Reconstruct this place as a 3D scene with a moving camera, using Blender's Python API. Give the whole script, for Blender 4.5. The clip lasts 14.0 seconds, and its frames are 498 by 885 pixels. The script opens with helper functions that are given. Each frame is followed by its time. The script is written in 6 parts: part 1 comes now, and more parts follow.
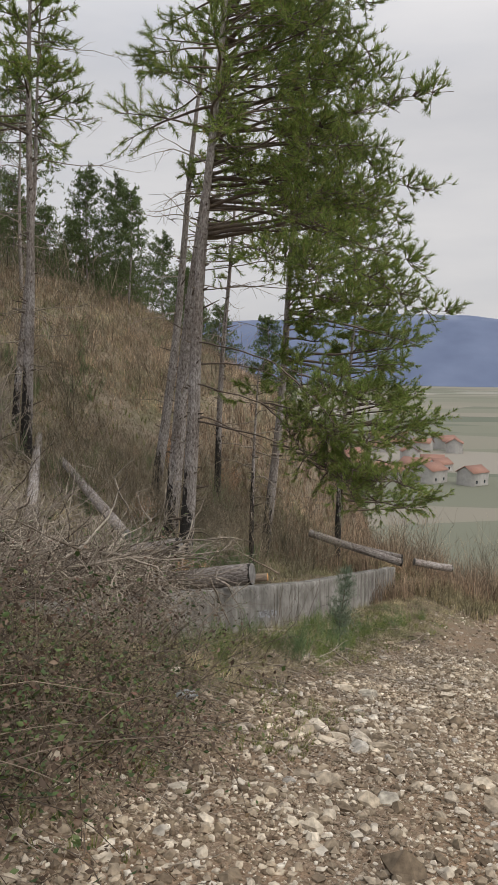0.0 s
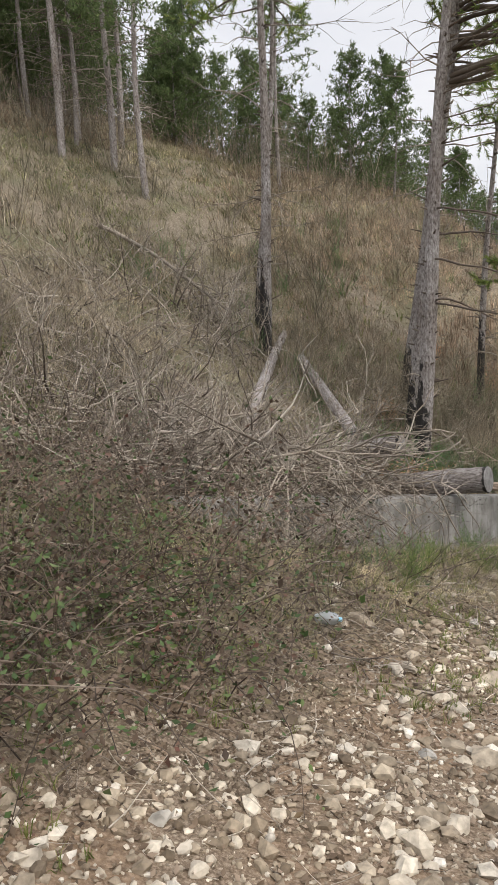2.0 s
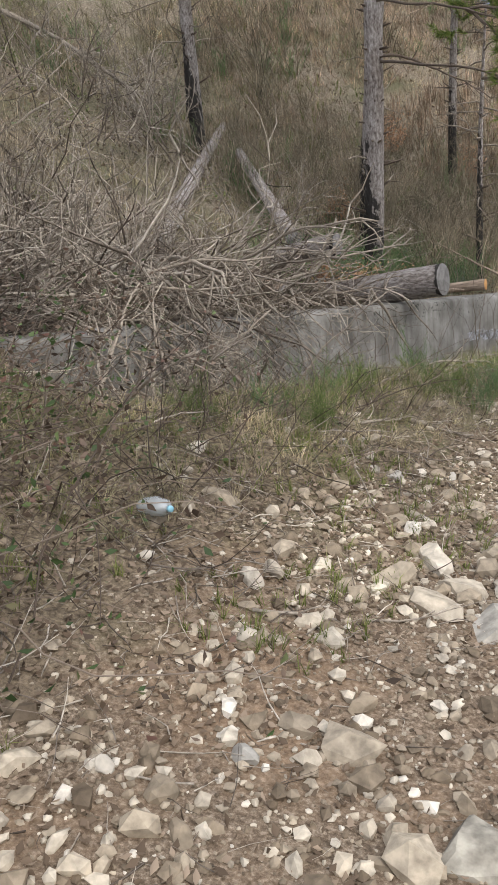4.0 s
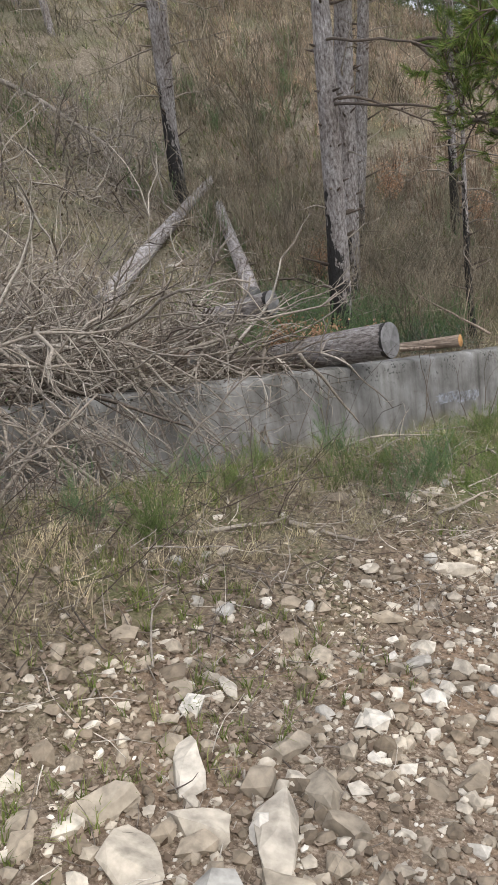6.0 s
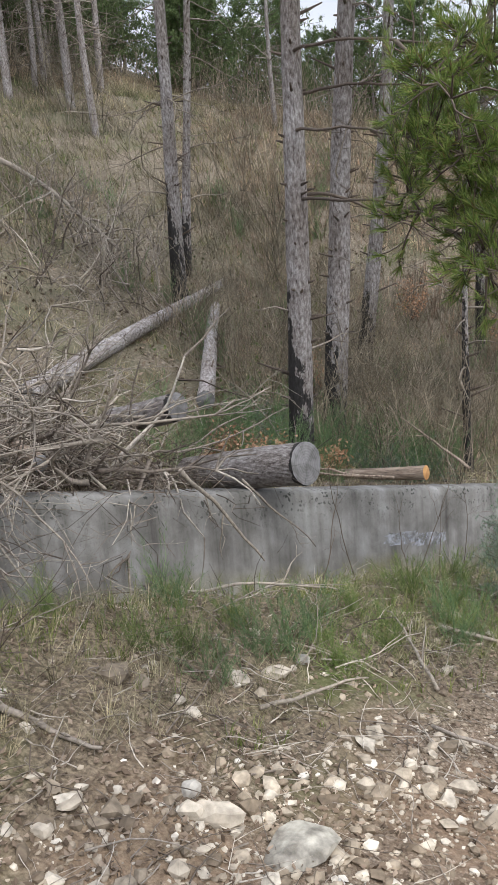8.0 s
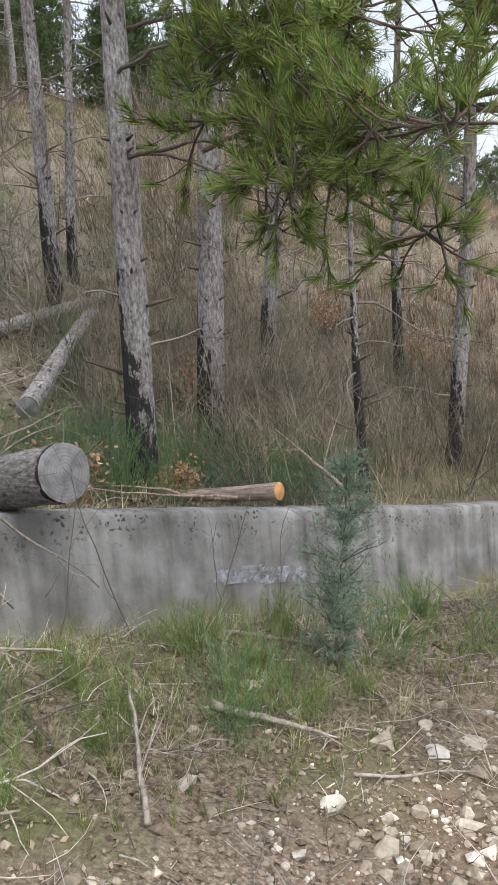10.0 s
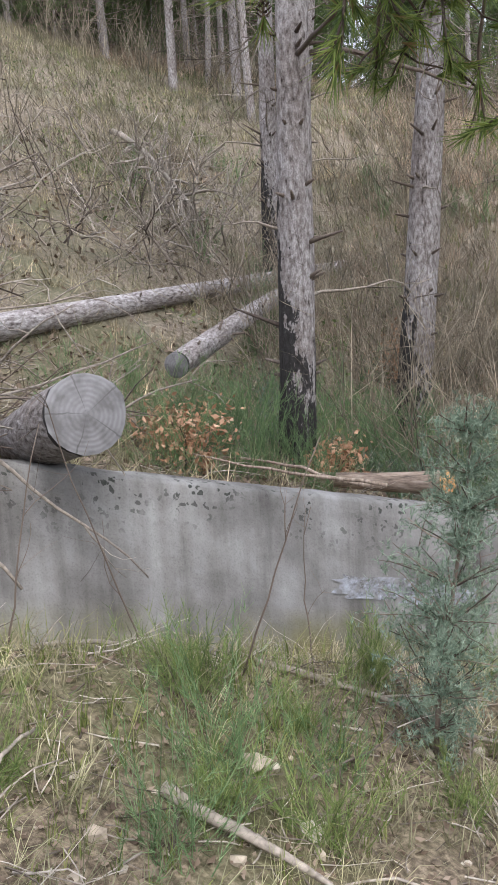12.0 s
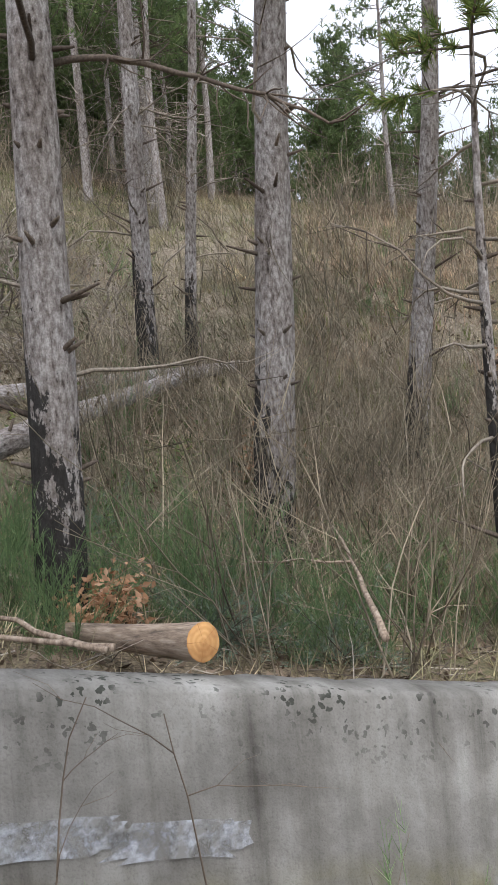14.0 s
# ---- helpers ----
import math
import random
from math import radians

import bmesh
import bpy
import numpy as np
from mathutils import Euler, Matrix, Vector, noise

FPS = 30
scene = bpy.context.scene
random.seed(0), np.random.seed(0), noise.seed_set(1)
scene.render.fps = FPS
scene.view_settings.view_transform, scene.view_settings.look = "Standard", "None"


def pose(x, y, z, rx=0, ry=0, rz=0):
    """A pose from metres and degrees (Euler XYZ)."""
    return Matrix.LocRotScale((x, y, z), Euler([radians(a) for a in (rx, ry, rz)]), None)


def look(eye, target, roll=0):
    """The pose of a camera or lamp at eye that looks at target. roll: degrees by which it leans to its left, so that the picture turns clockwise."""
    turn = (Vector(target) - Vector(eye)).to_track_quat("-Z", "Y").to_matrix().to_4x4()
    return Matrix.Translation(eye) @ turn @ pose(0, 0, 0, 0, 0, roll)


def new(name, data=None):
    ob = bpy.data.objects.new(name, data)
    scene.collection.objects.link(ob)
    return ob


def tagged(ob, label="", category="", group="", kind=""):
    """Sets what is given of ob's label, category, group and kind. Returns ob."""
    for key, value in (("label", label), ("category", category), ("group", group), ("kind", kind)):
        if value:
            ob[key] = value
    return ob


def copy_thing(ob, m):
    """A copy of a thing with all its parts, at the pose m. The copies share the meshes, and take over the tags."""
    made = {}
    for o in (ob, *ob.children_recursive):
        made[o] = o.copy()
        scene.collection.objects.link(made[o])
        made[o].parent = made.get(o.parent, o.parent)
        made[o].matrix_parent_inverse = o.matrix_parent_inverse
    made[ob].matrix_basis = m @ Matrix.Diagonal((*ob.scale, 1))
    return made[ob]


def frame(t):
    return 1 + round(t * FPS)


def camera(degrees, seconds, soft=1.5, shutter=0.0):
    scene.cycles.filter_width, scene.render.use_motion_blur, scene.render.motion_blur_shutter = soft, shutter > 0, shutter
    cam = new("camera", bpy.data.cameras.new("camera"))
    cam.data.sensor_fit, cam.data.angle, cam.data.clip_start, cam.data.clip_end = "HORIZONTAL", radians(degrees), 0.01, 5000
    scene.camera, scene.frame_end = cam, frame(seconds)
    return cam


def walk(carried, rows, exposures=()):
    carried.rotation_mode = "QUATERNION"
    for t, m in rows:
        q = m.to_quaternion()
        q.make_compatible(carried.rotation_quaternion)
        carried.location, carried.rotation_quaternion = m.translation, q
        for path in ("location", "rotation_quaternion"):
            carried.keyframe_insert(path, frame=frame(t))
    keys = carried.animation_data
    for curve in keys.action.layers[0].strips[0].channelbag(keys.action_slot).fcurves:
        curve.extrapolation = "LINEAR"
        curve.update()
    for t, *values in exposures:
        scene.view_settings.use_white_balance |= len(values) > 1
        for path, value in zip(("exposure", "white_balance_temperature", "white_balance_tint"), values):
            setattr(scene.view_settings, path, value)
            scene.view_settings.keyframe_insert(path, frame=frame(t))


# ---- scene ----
cam = camera(34.6, 14.0, 1.0)
PATH = [
    (0, (-0.03, -0.701, 1.764), (0.0, 1.291, 1.585), 0.7),
    (0.5, (0.425, -0.255, 1.617), (0.244, 1.711, 1.295), -2.4),
    (1, (0.662, 0.226, 1.449), (0.243, 2.153, 1.116), -3.2),
    (1.5, (0.845, 0.747, 1.3), (0.258, 2.621, 0.923), -2.9),
    (1.6, (0.869, 0.849, 1.278), (0.253, 2.711, 0.887), -3.1),
    (2, (0.889, 1.255, 1.125), (0.219, 3.099, 0.74), -2.4),
    (2.5, (0.992, 1.785, 0.969), (0.197, 3.594, 0.662), -2.4),
    (3, (1.025, 2.289, 0.85), (0.202, 4.085, 0.536), -4.2),
    (3.3, (1.074, 2.644, 0.758), (0.356, 4.461, 0.329), -5.3),
    (3.5, (1.138, 2.881, 0.707), (0.454, 4.657, 0.094), -6.8),
    (4, (1.216, 3.411, 0.582), (0.573, 5.122, -0.23), -7.3),
    (4.2, (1.263, 3.608, 0.52), (0.649, 5.338, -0.275), -7.3),
    (6.3, (2.268, 5.255, 0.254), (1.498, 6.986, -0.388), -9.1),
    (6.5, (2.347, 5.443, 0.209), (1.614, 7.21, -0.375), -9.3),
    (7, (2.586, 5.925, 0.098), (1.887, 7.731, -0.404), -8.3),
    (7.2, (2.67, 6.099, 0.067), (1.927, 7.892, -0.414), -7.6),
    (9.3, (3.426, 8.639, -0.696), (2.41, 10.326, -1.045), -1.9),
    (9.5, (3.441, 8.819, -0.733), (2.406, 10.49, -1.105), -1.8),
    (10, (3.478, 9.288, -0.95), (2.655, 11.082, -1.271), -4.7),
    (10.5, (3.565, 9.76, -1.092), (2.656, 11.505, -1.451), -4.1),
    (11, (3.545, 10.263, -1.288), (2.508, 11.941, -1.619), -4.2),
    (11.3, (3.522, 10.521, -1.357), (2.444, 12.201, -1.485), -4.3),
    (11.4, (3.527, 10.631, -1.374), (2.369, 12.256, -1.509), -5.2),
    (11.5, (3.545, 10.738, -1.391), (2.332, 12.322, -1.526), -3.7),
    (11.7, (3.534, 10.893, -1.41), (2.207, 12.375, -1.616), -3.2),
    (12, (3.444, 11.225, -1.539), (2.063, 12.647, -1.808), -3.1),
    (12.4, (3.463, 11.689, -1.645), (2.139, 13.17, -1.875), -2.2),
    (12.5, (3.454, 11.809, -1.659), (2.123, 13.282, -1.897), -2.6),
    (13, (3.343, 12.384, -1.809), (1.976, 13.817, -2.089), -5.6),
    (13.5, (3.251, 12.999, -1.824), (2.003, 14.559, -1.931), -5.1),
    (14, (3.16, 13.624, -1.818), (1.829, 15.116, -1.795), -4.7),
]
walk(cam, [(t, look(eye, target, roll)) for t, eye, target, roll in PATH], [(0, -0.4, 7100, 10), (0.5, -0.4, 7200, 10), (1.0, -0.15, 7200, 10), (2.0, 0.05, 6900, 10), (3.0, 0.15, 6500, 10), (4.0, 0.0, 6700, 10), (6.5, 0.05, 6400, 10), (9.5, 0.2, 6300, 10), (11.3, 0.35, 6250, 10), (12.2, 0.55, 6200, 14), (13.2, 0.45, 6300, 12), (14, 0.25, 6400, 10)])

# ---- light and sky ----
world = bpy.data.worlds.new("sky")
scene.world = world
world.use_nodes = True
nt = world.node_tree
nt.nodes.clear()
w_out = nt.nodes.new("ShaderNodeOutputWorld")
w_bg = nt.nodes.new("ShaderNodeBackground")
w_sky = nt.nodes.new("ShaderNodeTexSky")
w_sky.sky_type = "NISHITA"
w_sky.sun_disc = False
w_sky.sun_elevation, w_sky.sun_rotation = radians(42), radians(120)
w_sky.dust_density, w_sky.air_density = 3.0, 1.0
w_hsv = nt.nodes.new("ShaderNodeHueSaturation")
w_hsv.inputs["Saturation"].default_value = 0.35
w_mix = nt.nodes.new("ShaderNodeMixRGB")
w_mix.inputs[0].default_value = 0.72
w_tc = nt.nodes.new("ShaderNodeTexCoord")
w_map = nt.nodes.new("ShaderNodeMapping")
w_map.inputs["Scale"].default_value = (1.0, 1.0, 4.5)
w_noise = nt.nodes.new("ShaderNodeTexNoise")
w_noise.inputs["Scale"].default_value = 2.2
w_noise.inputs["Detail"].default_value = 6
w_ramp = nt.nodes.new("ShaderNodeValToRGB")
w_ramp.color_ramp.elements[0].position, w_ramp.color_ramp.elements[0].color = 0.3, (5.6, 6.0, 7.0, 1)
w_ramp.color_ramp.elements[1].position, w_ramp.color_ramp.elements[1].color = 0.7, (7.8, 8.0, 8.7, 1)
nt.links.new(w_tc.outputs["Generated"], w_map.inputs[0])
nt.links.new(w_map.outputs[0], w_noise.inputs["Vector"])
nt.links.new(w_noise.outputs[0], w_ramp.inputs[0])
nt.links.new(w_sky.outputs[0], w_hsv.inputs["Color"])
nt.links.new(w_hsv.outputs[0], w_mix.inputs[1])
nt.links.new(w_ramp.outputs[0], w_mix.inputs[2])
w_sep = nt.nodes.new("ShaderNodeSeparateXYZ")
w_grad = nt.nodes.new("ShaderNodeMapRange")
w_grad.inputs["From Min"].default_value, w_grad.inputs["From Max"].default_value = 0.3, 1.0
w_grad.inputs["To Min"].default_value, w_grad.inputs["To Max"].default_value = 1.45, 3.5
w_mul = nt.nodes.new("ShaderNodeMixRGB")
w_mul.blend_type = "MULTIPLY"
w_mul.inputs[0].default_value = 1.0
nt.links.new(w_tc.outputs["Generated"], w_sep.inputs[0])
nt.links.new(w_sep.outputs[2], w_grad.inputs["Value"])
nt.links.new(w_mix.outputs[0], w_mul.inputs[1])
nt.links.new(w_grad.outputs[0], w_mul.inputs[2])
nt.links.new(w_mul.outputs[0], w_bg.inputs[0])
nt.links.new(w_bg.outputs[0], w_out.inputs[0])
w_bg.inputs[1].default_value = 0.094
sun_data = bpy.data.lights.new("sun", "SUN")
sun_data.energy, sun_data.angle, sun_data.color = 1.5, radians(35), (1.0, 0.96, 0.9)
sun = new("sun", sun_data)
sun.matrix_world = look((20, 0, 30), (0, 12, 0))
scene.view_settings.exposure = 0.0


# ---- plan: s runs down the road along the wall's face, v away from the wall towards the road ----
ORG = np.array([-1.3, 10.9])
DS = np.array([0.388, 0.9217])
DV = np.array([0.9217, -0.388])
WALL_S0, WALL_S1 = -2.8, 18.3


def xy(s, v):
    return (ORG[0] + DS[0] * s + DV[0] * v, ORG[1] + DS[1] * s + DV[1] * v)


def sv(x, y):
    a, b = x - ORG[0], y - ORG[1]
    return a * DS[0] + b * DS[1], a * DV[0] + b * DV[1]


def wall_top(s):
    return np.where(s < 8, -1.57 - 0.22 * s, -3.33 - 0.19 * (s - 8))


RISE = ((0, -0.12), (2.0, -0.1), (3.5, 0.3), (5.9, 1.55), (8.3, 2.6), (13, 5.35), (15.7, 7.0), (22.3, 10.8), (33, 15.2), (60, 27), (120, 40), (400, 60))


def smooth(a, b, x):
    t = np.clip((x - a) / (b - a), 0, 1)
    return t * t * (3 - 2 * t)


def ground_z(s, v):
    """Height of the ground at plan coordinates (arrays)."""
    s, v = np.asarray(s, float), np.asarray(v, float)
    sc = np.clip(s, -40, 60)
    along = np.where(sc < 8, -0.26 * sc, -2.08 - 0.2 * (sc - 8))
    road = -1.7 + along - 0.26 * np.minimum(v, 3.2) - 0.05 * np.clip(v - 3.2, 0, 4.5) - 0.33 * np.clip(v - 7.7, 0, None)
    wt = wall_top(sc)
    w = -v
    hill = wt + np.interp(w, [p[0] for p in RISE], [p[1] for p in RISE])
    spur = 0.3 * np.clip(s - 10, 0, 16) * smooth(2, 9, w) * (1 - 0.6 * smooth(14, 26, w)) - 0.015 * np.clip(s - 17 - 10 * smooth(2, 9, w), 0, 60) ** 2 * (1 - 0.8 * smooth(12, 40, w))
    hill = hill + spur
    ditch = wt - 1.1
    k = smooth(0, 1.5, v)
    front = ditch * (1 - k) + road * k
    walled = np.where(v > -0.15, np.where(v < 1.5, front, road), hill)
    b = smooth(2.5, -1.6, v)
    bank = road * (1 - b) + (wt + np.interp(np.maximum(w, 0), [p[0] for p in RISE], [p[1] for p in RISE]) + 0.1) * b
    bank = np.where(v > 2.5, road, bank) + spur * smooth(4, 0, v)
    m = smooth(WALL_S0 + 0.25, WALL_S0 - 0.6, s) + smooth(WALL_S1 - 0.2, WALL_S1 + 1.2, s)
    z = walled * (1 - m) + bank * m
    z = np.where(s > 60, z - 0.35 * (s - 60) * np.clip(1 - w / 200, 0, 1), z)
    k = np.clip(smooth(75, 150, s) + smooth(45, 120, v), 0, 1)
    z = np.maximum(z * (1 - k) - 52 * k, -52)
    return z


def bump(x, y):
    r = 0.0
    for f, a in ((0.35, 0.10), (1.1, 0.035), (3.3, 0.012)):
        r += a * noise.noise((x * f, y * f, 3.1 * f))
    return r


def gz(x, y):
    s, v = sv(x, y)
    return float(ground_z(s, v)) + bump(x, y)


# ---- mesh helpers ----
class Mesh:
    """Collects vertices and faces and links them as one mesh object."""

    def __init__(self):
        self.v, self.q, self.t, self.n = [], [], [], 0

    def add(self, verts, quads=None, tris=None):
        verts = np.asarray(verts, float).reshape(-1, 3)
        if quads is not None and len(quads):
            self.q.append(np.asarray(quads, int).reshape(-1, 4) + self.n)
        if tris is not None and len(tris):
            self.t.append(np.asarray(tris, int).reshape(-1, 3) + self.n)
        self.v.append(verts)
        self.n += len(verts)

    def tube(self, pts, radii, sides=5, cap=True):
        pts = np.asarray(pts, float)
        radii = np.asarray(radii, float)
        m = len(pts)
        tan = np.gradient(pts, axis=0)
        tan /= np.linalg.norm(tan, axis=1)[:, None] + 1e-9
        ref = np.array([0.0, 0, 1]) if abs(tan[0][2]) < 0.9 else np.array([1.0, 0, 0])
        a = np.cross(tan, ref)
        a /= np.linalg.norm(a, axis=1)[:, None] + 1e-9
        b = np.cross(tan, a)
        ang = np.arange(sides) * 2 * math.pi / sides
        ring = a[:, None] * np.cos(ang)[None, :, None] + b[:, None] * np.sin(ang)[None, :, None]
        verts = pts[:, None] + ring * radii[:, None, None]
        i = np.arange(m - 1)[:, None] * sides
        j = np.arange(sides)[None]
        k = (j + 1) % sides
        quads = np.stack([i + j, i + k, i + sides + k, i + sides + j], -1).reshape(-1, 4)
        verts = verts.reshape(-1, 3)
        tris = []
        if cap:
            verts = np.vstack([verts, pts[:1], pts[-1:]])
            c = m * sides
            for e in range(sides):
                f = (e + 1) % sides
                tris.append((c, f, e))
                tris.append((c + 1, (m - 1) * sides + e, (m - 1) * sides + f))
        self.add(verts, quads, tris)

    def link(self, name, mat, parent=None, label="", flat=False):
        data = bpy.data.meshes.new(name)
        verts = np.concatenate(self.v) if self.v else np.zeros((0, 3))
        q = np.concatenate(self.q) if self.q else np.zeros((0, 4), int)
        t = np.concatenate(self.t) if self.t else np.zeros((0, 3), int)
        data.vertices.add(len(verts))
        data.vertices.foreach_set("co", verts.astype(np.float32).ravel())
        loops = np.concatenate([q.ravel(), t.ravel()])
        data.loops.add(len(loops))
        data.loops.foreach_set("vertex_index", loops.astype(np.int32))
        data.polygons.add(len(q) + len(t))
        starts = np.concatenate([np.arange(len(q)) * 4, len(q) * 4 + np.arange(len(t)) * 3])
        data.polygons.foreach_set("loop_start", starts.astype(np.int32))
        data.update(calc_edges=True)
        data.validate()
        data.polygons.foreach_set("use_smooth", np.full(len(data.polygons), not flat))
        for m in (mat if isinstance(mat, (list, tuple)) else (mat,)):
            data.materials.append(m)
        ob = new(name, data)
        if parent is not None:
            ob.parent = parent
        if label:
            ob["label"] = label
        return ob


def empty(name, loc):
    ob = new(name)
    ob.empty_display_size = 0.1
    ob.location = loc
    return ob


RNG = np.random.default_rng(7)


def wander(start, direction, length, steps, wiggle, droop=0.0, rng=RNG):
    """A crooked line of points that begins at start."""
    p = np.array(start, float)
    d = np.array(direction, float)
    d /= np.linalg.norm(d)
    out = [p.copy()]
    for _ in range(steps):
        d = d + rng.normal(0, wiggle, 3) + np.array([0, 0, -droop])
        d /= np.linalg.norm(d)
        p = p + d * length / steps
        out.append(p.copy())
    return np.array(out)


# ---- materials ----
def material(name, rough=0.9):
    mat = bpy.data.materials.new(name)
    mat.use_nodes = True
    tree = mat.node_tree
    bsdf = tree.nodes["Principled BSDF"]
    bsdf.inputs["Roughness"].default_value = rough
    bsdf.inputs["Specular IOR Level"].default_value = 0.25
    return mat, tree, bsdf


def node(tree, kind, **values):
    n = tree.nodes.new(kind)
    for key, value in values.items():
        n.inputs[key].default_value = value
    return n


def ramp(tree, stops, source):
    r = tree.nodes.new("ShaderNodeValToRGB")
    els = r.color_ramp.elements
    while len(els) < len(stops):
        els.new(0.5)
    for e, (p, c) in zip(els, stops):
        e.position, e.color = p, (*c, 1)
    tree.links.new(source, r.inputs[0])
    return r.outputs[0]


def noise_tex(tree, scale, detail=4, vector=None, rough=0.55):
    n = node(tree, "ShaderNodeTexNoise", Scale=scale, Detail=detail, Roughness=rough)
    if vector is not None:
        tree.links.new(vector, n.inputs["Vector"])
    return n.outputs[0]


def mixed(tree, fac, a, b, blend="MIX"):
    m = tree.nodes.new("ShaderNodeMixRGB")
    m.blend_type = blend
    for k, s in zip((0, 1, 2), (fac, a, b)):
        if hasattr(s, "is_linked"):
            tree.links.new(s, m.inputs[k])
        elif k == 0:
            m.inputs[0].default_value = s
        else:
            m.inputs[k].default_value = (*s, 1)
    return m.outputs[0]


def math_node(tree, op, a, b=0.0, clamp=False):
    m = tree.nodes.new("ShaderNodeMath")
    m.operation, m.use_clamp = op, clamp
    for k, s in zip((0, 1), (a, b)):
        if hasattr(s, "is_linked"):
            tree.links.new(s, m.inputs[k])
        else:
            m.inputs[k].default_value = s
    return m.outputs[0]


def add_bump(tree, bsdf, height, strength, distance):
    b = node(tree, "ShaderNodeBump", Strength=strength, Distance=distance)
    tree.links.new(height, b.inputs["Height"])
    tree.links.new(b.outputs[0], bsdf.inputs["Normal"])


def island_material(name, stops, rough=0.85, translucent=0.0, grain=0.0, patches=None):
    """Colour varied from piece to piece of one mesh, with a little noise."""
    mat, tree, bsdf = material(name, rough)
    geo = tree.nodes.new("ShaderNodeNewGeometry")
    col = ramp(tree, stops, geo.outputs["Random Per Island"])
    pos = geo.outputs["Position"]
    big = ramp(tree, [(0.3, (0.7, 0.7, 0.7)), (0.7, (1.25, 1.22, 1.15))], noise_tex(tree, 0.9, 3, pos))
    col = mixed(tree, 1.0, col, big, "MULTIPLY")
    if patches:
        for scale, low, high in patches:
            p = ramp(tree, [(0.38, low), (0.62, high)], noise_tex(tree, scale, 4, pos))
            col = mixed(tree, 1.0, col, p, "MULTIPLY")
    if grain:
        g = ramp(tree, [(0.3, (0.6, 0.6, 0.6)), (0.7, (1.3, 1.3, 1.3))], noise_tex(tree, grain, 4, pos))
        col = mixed(tree, 1.0, col, g, "MULTIPLY")
    tree.links.new(col, bsdf.inputs["Base Color"])
    if translucent:
        tr = tree.nodes.new("ShaderNodeBsdfTranslucent")
        tree.links.new(col, tr.inputs[0])
        mx = tree.nodes.new("ShaderNodeMixShader")
        mx.inputs[0].default_value = translucent
        tree.links.new(bsdf.outputs[0], mx.inputs[1])
        tree.links.new(tr.outputs[0], mx.inputs[2])
        tree.links.new(mx.outputs[0], tree.nodes["Material Output"].inputs[0])
    return mat


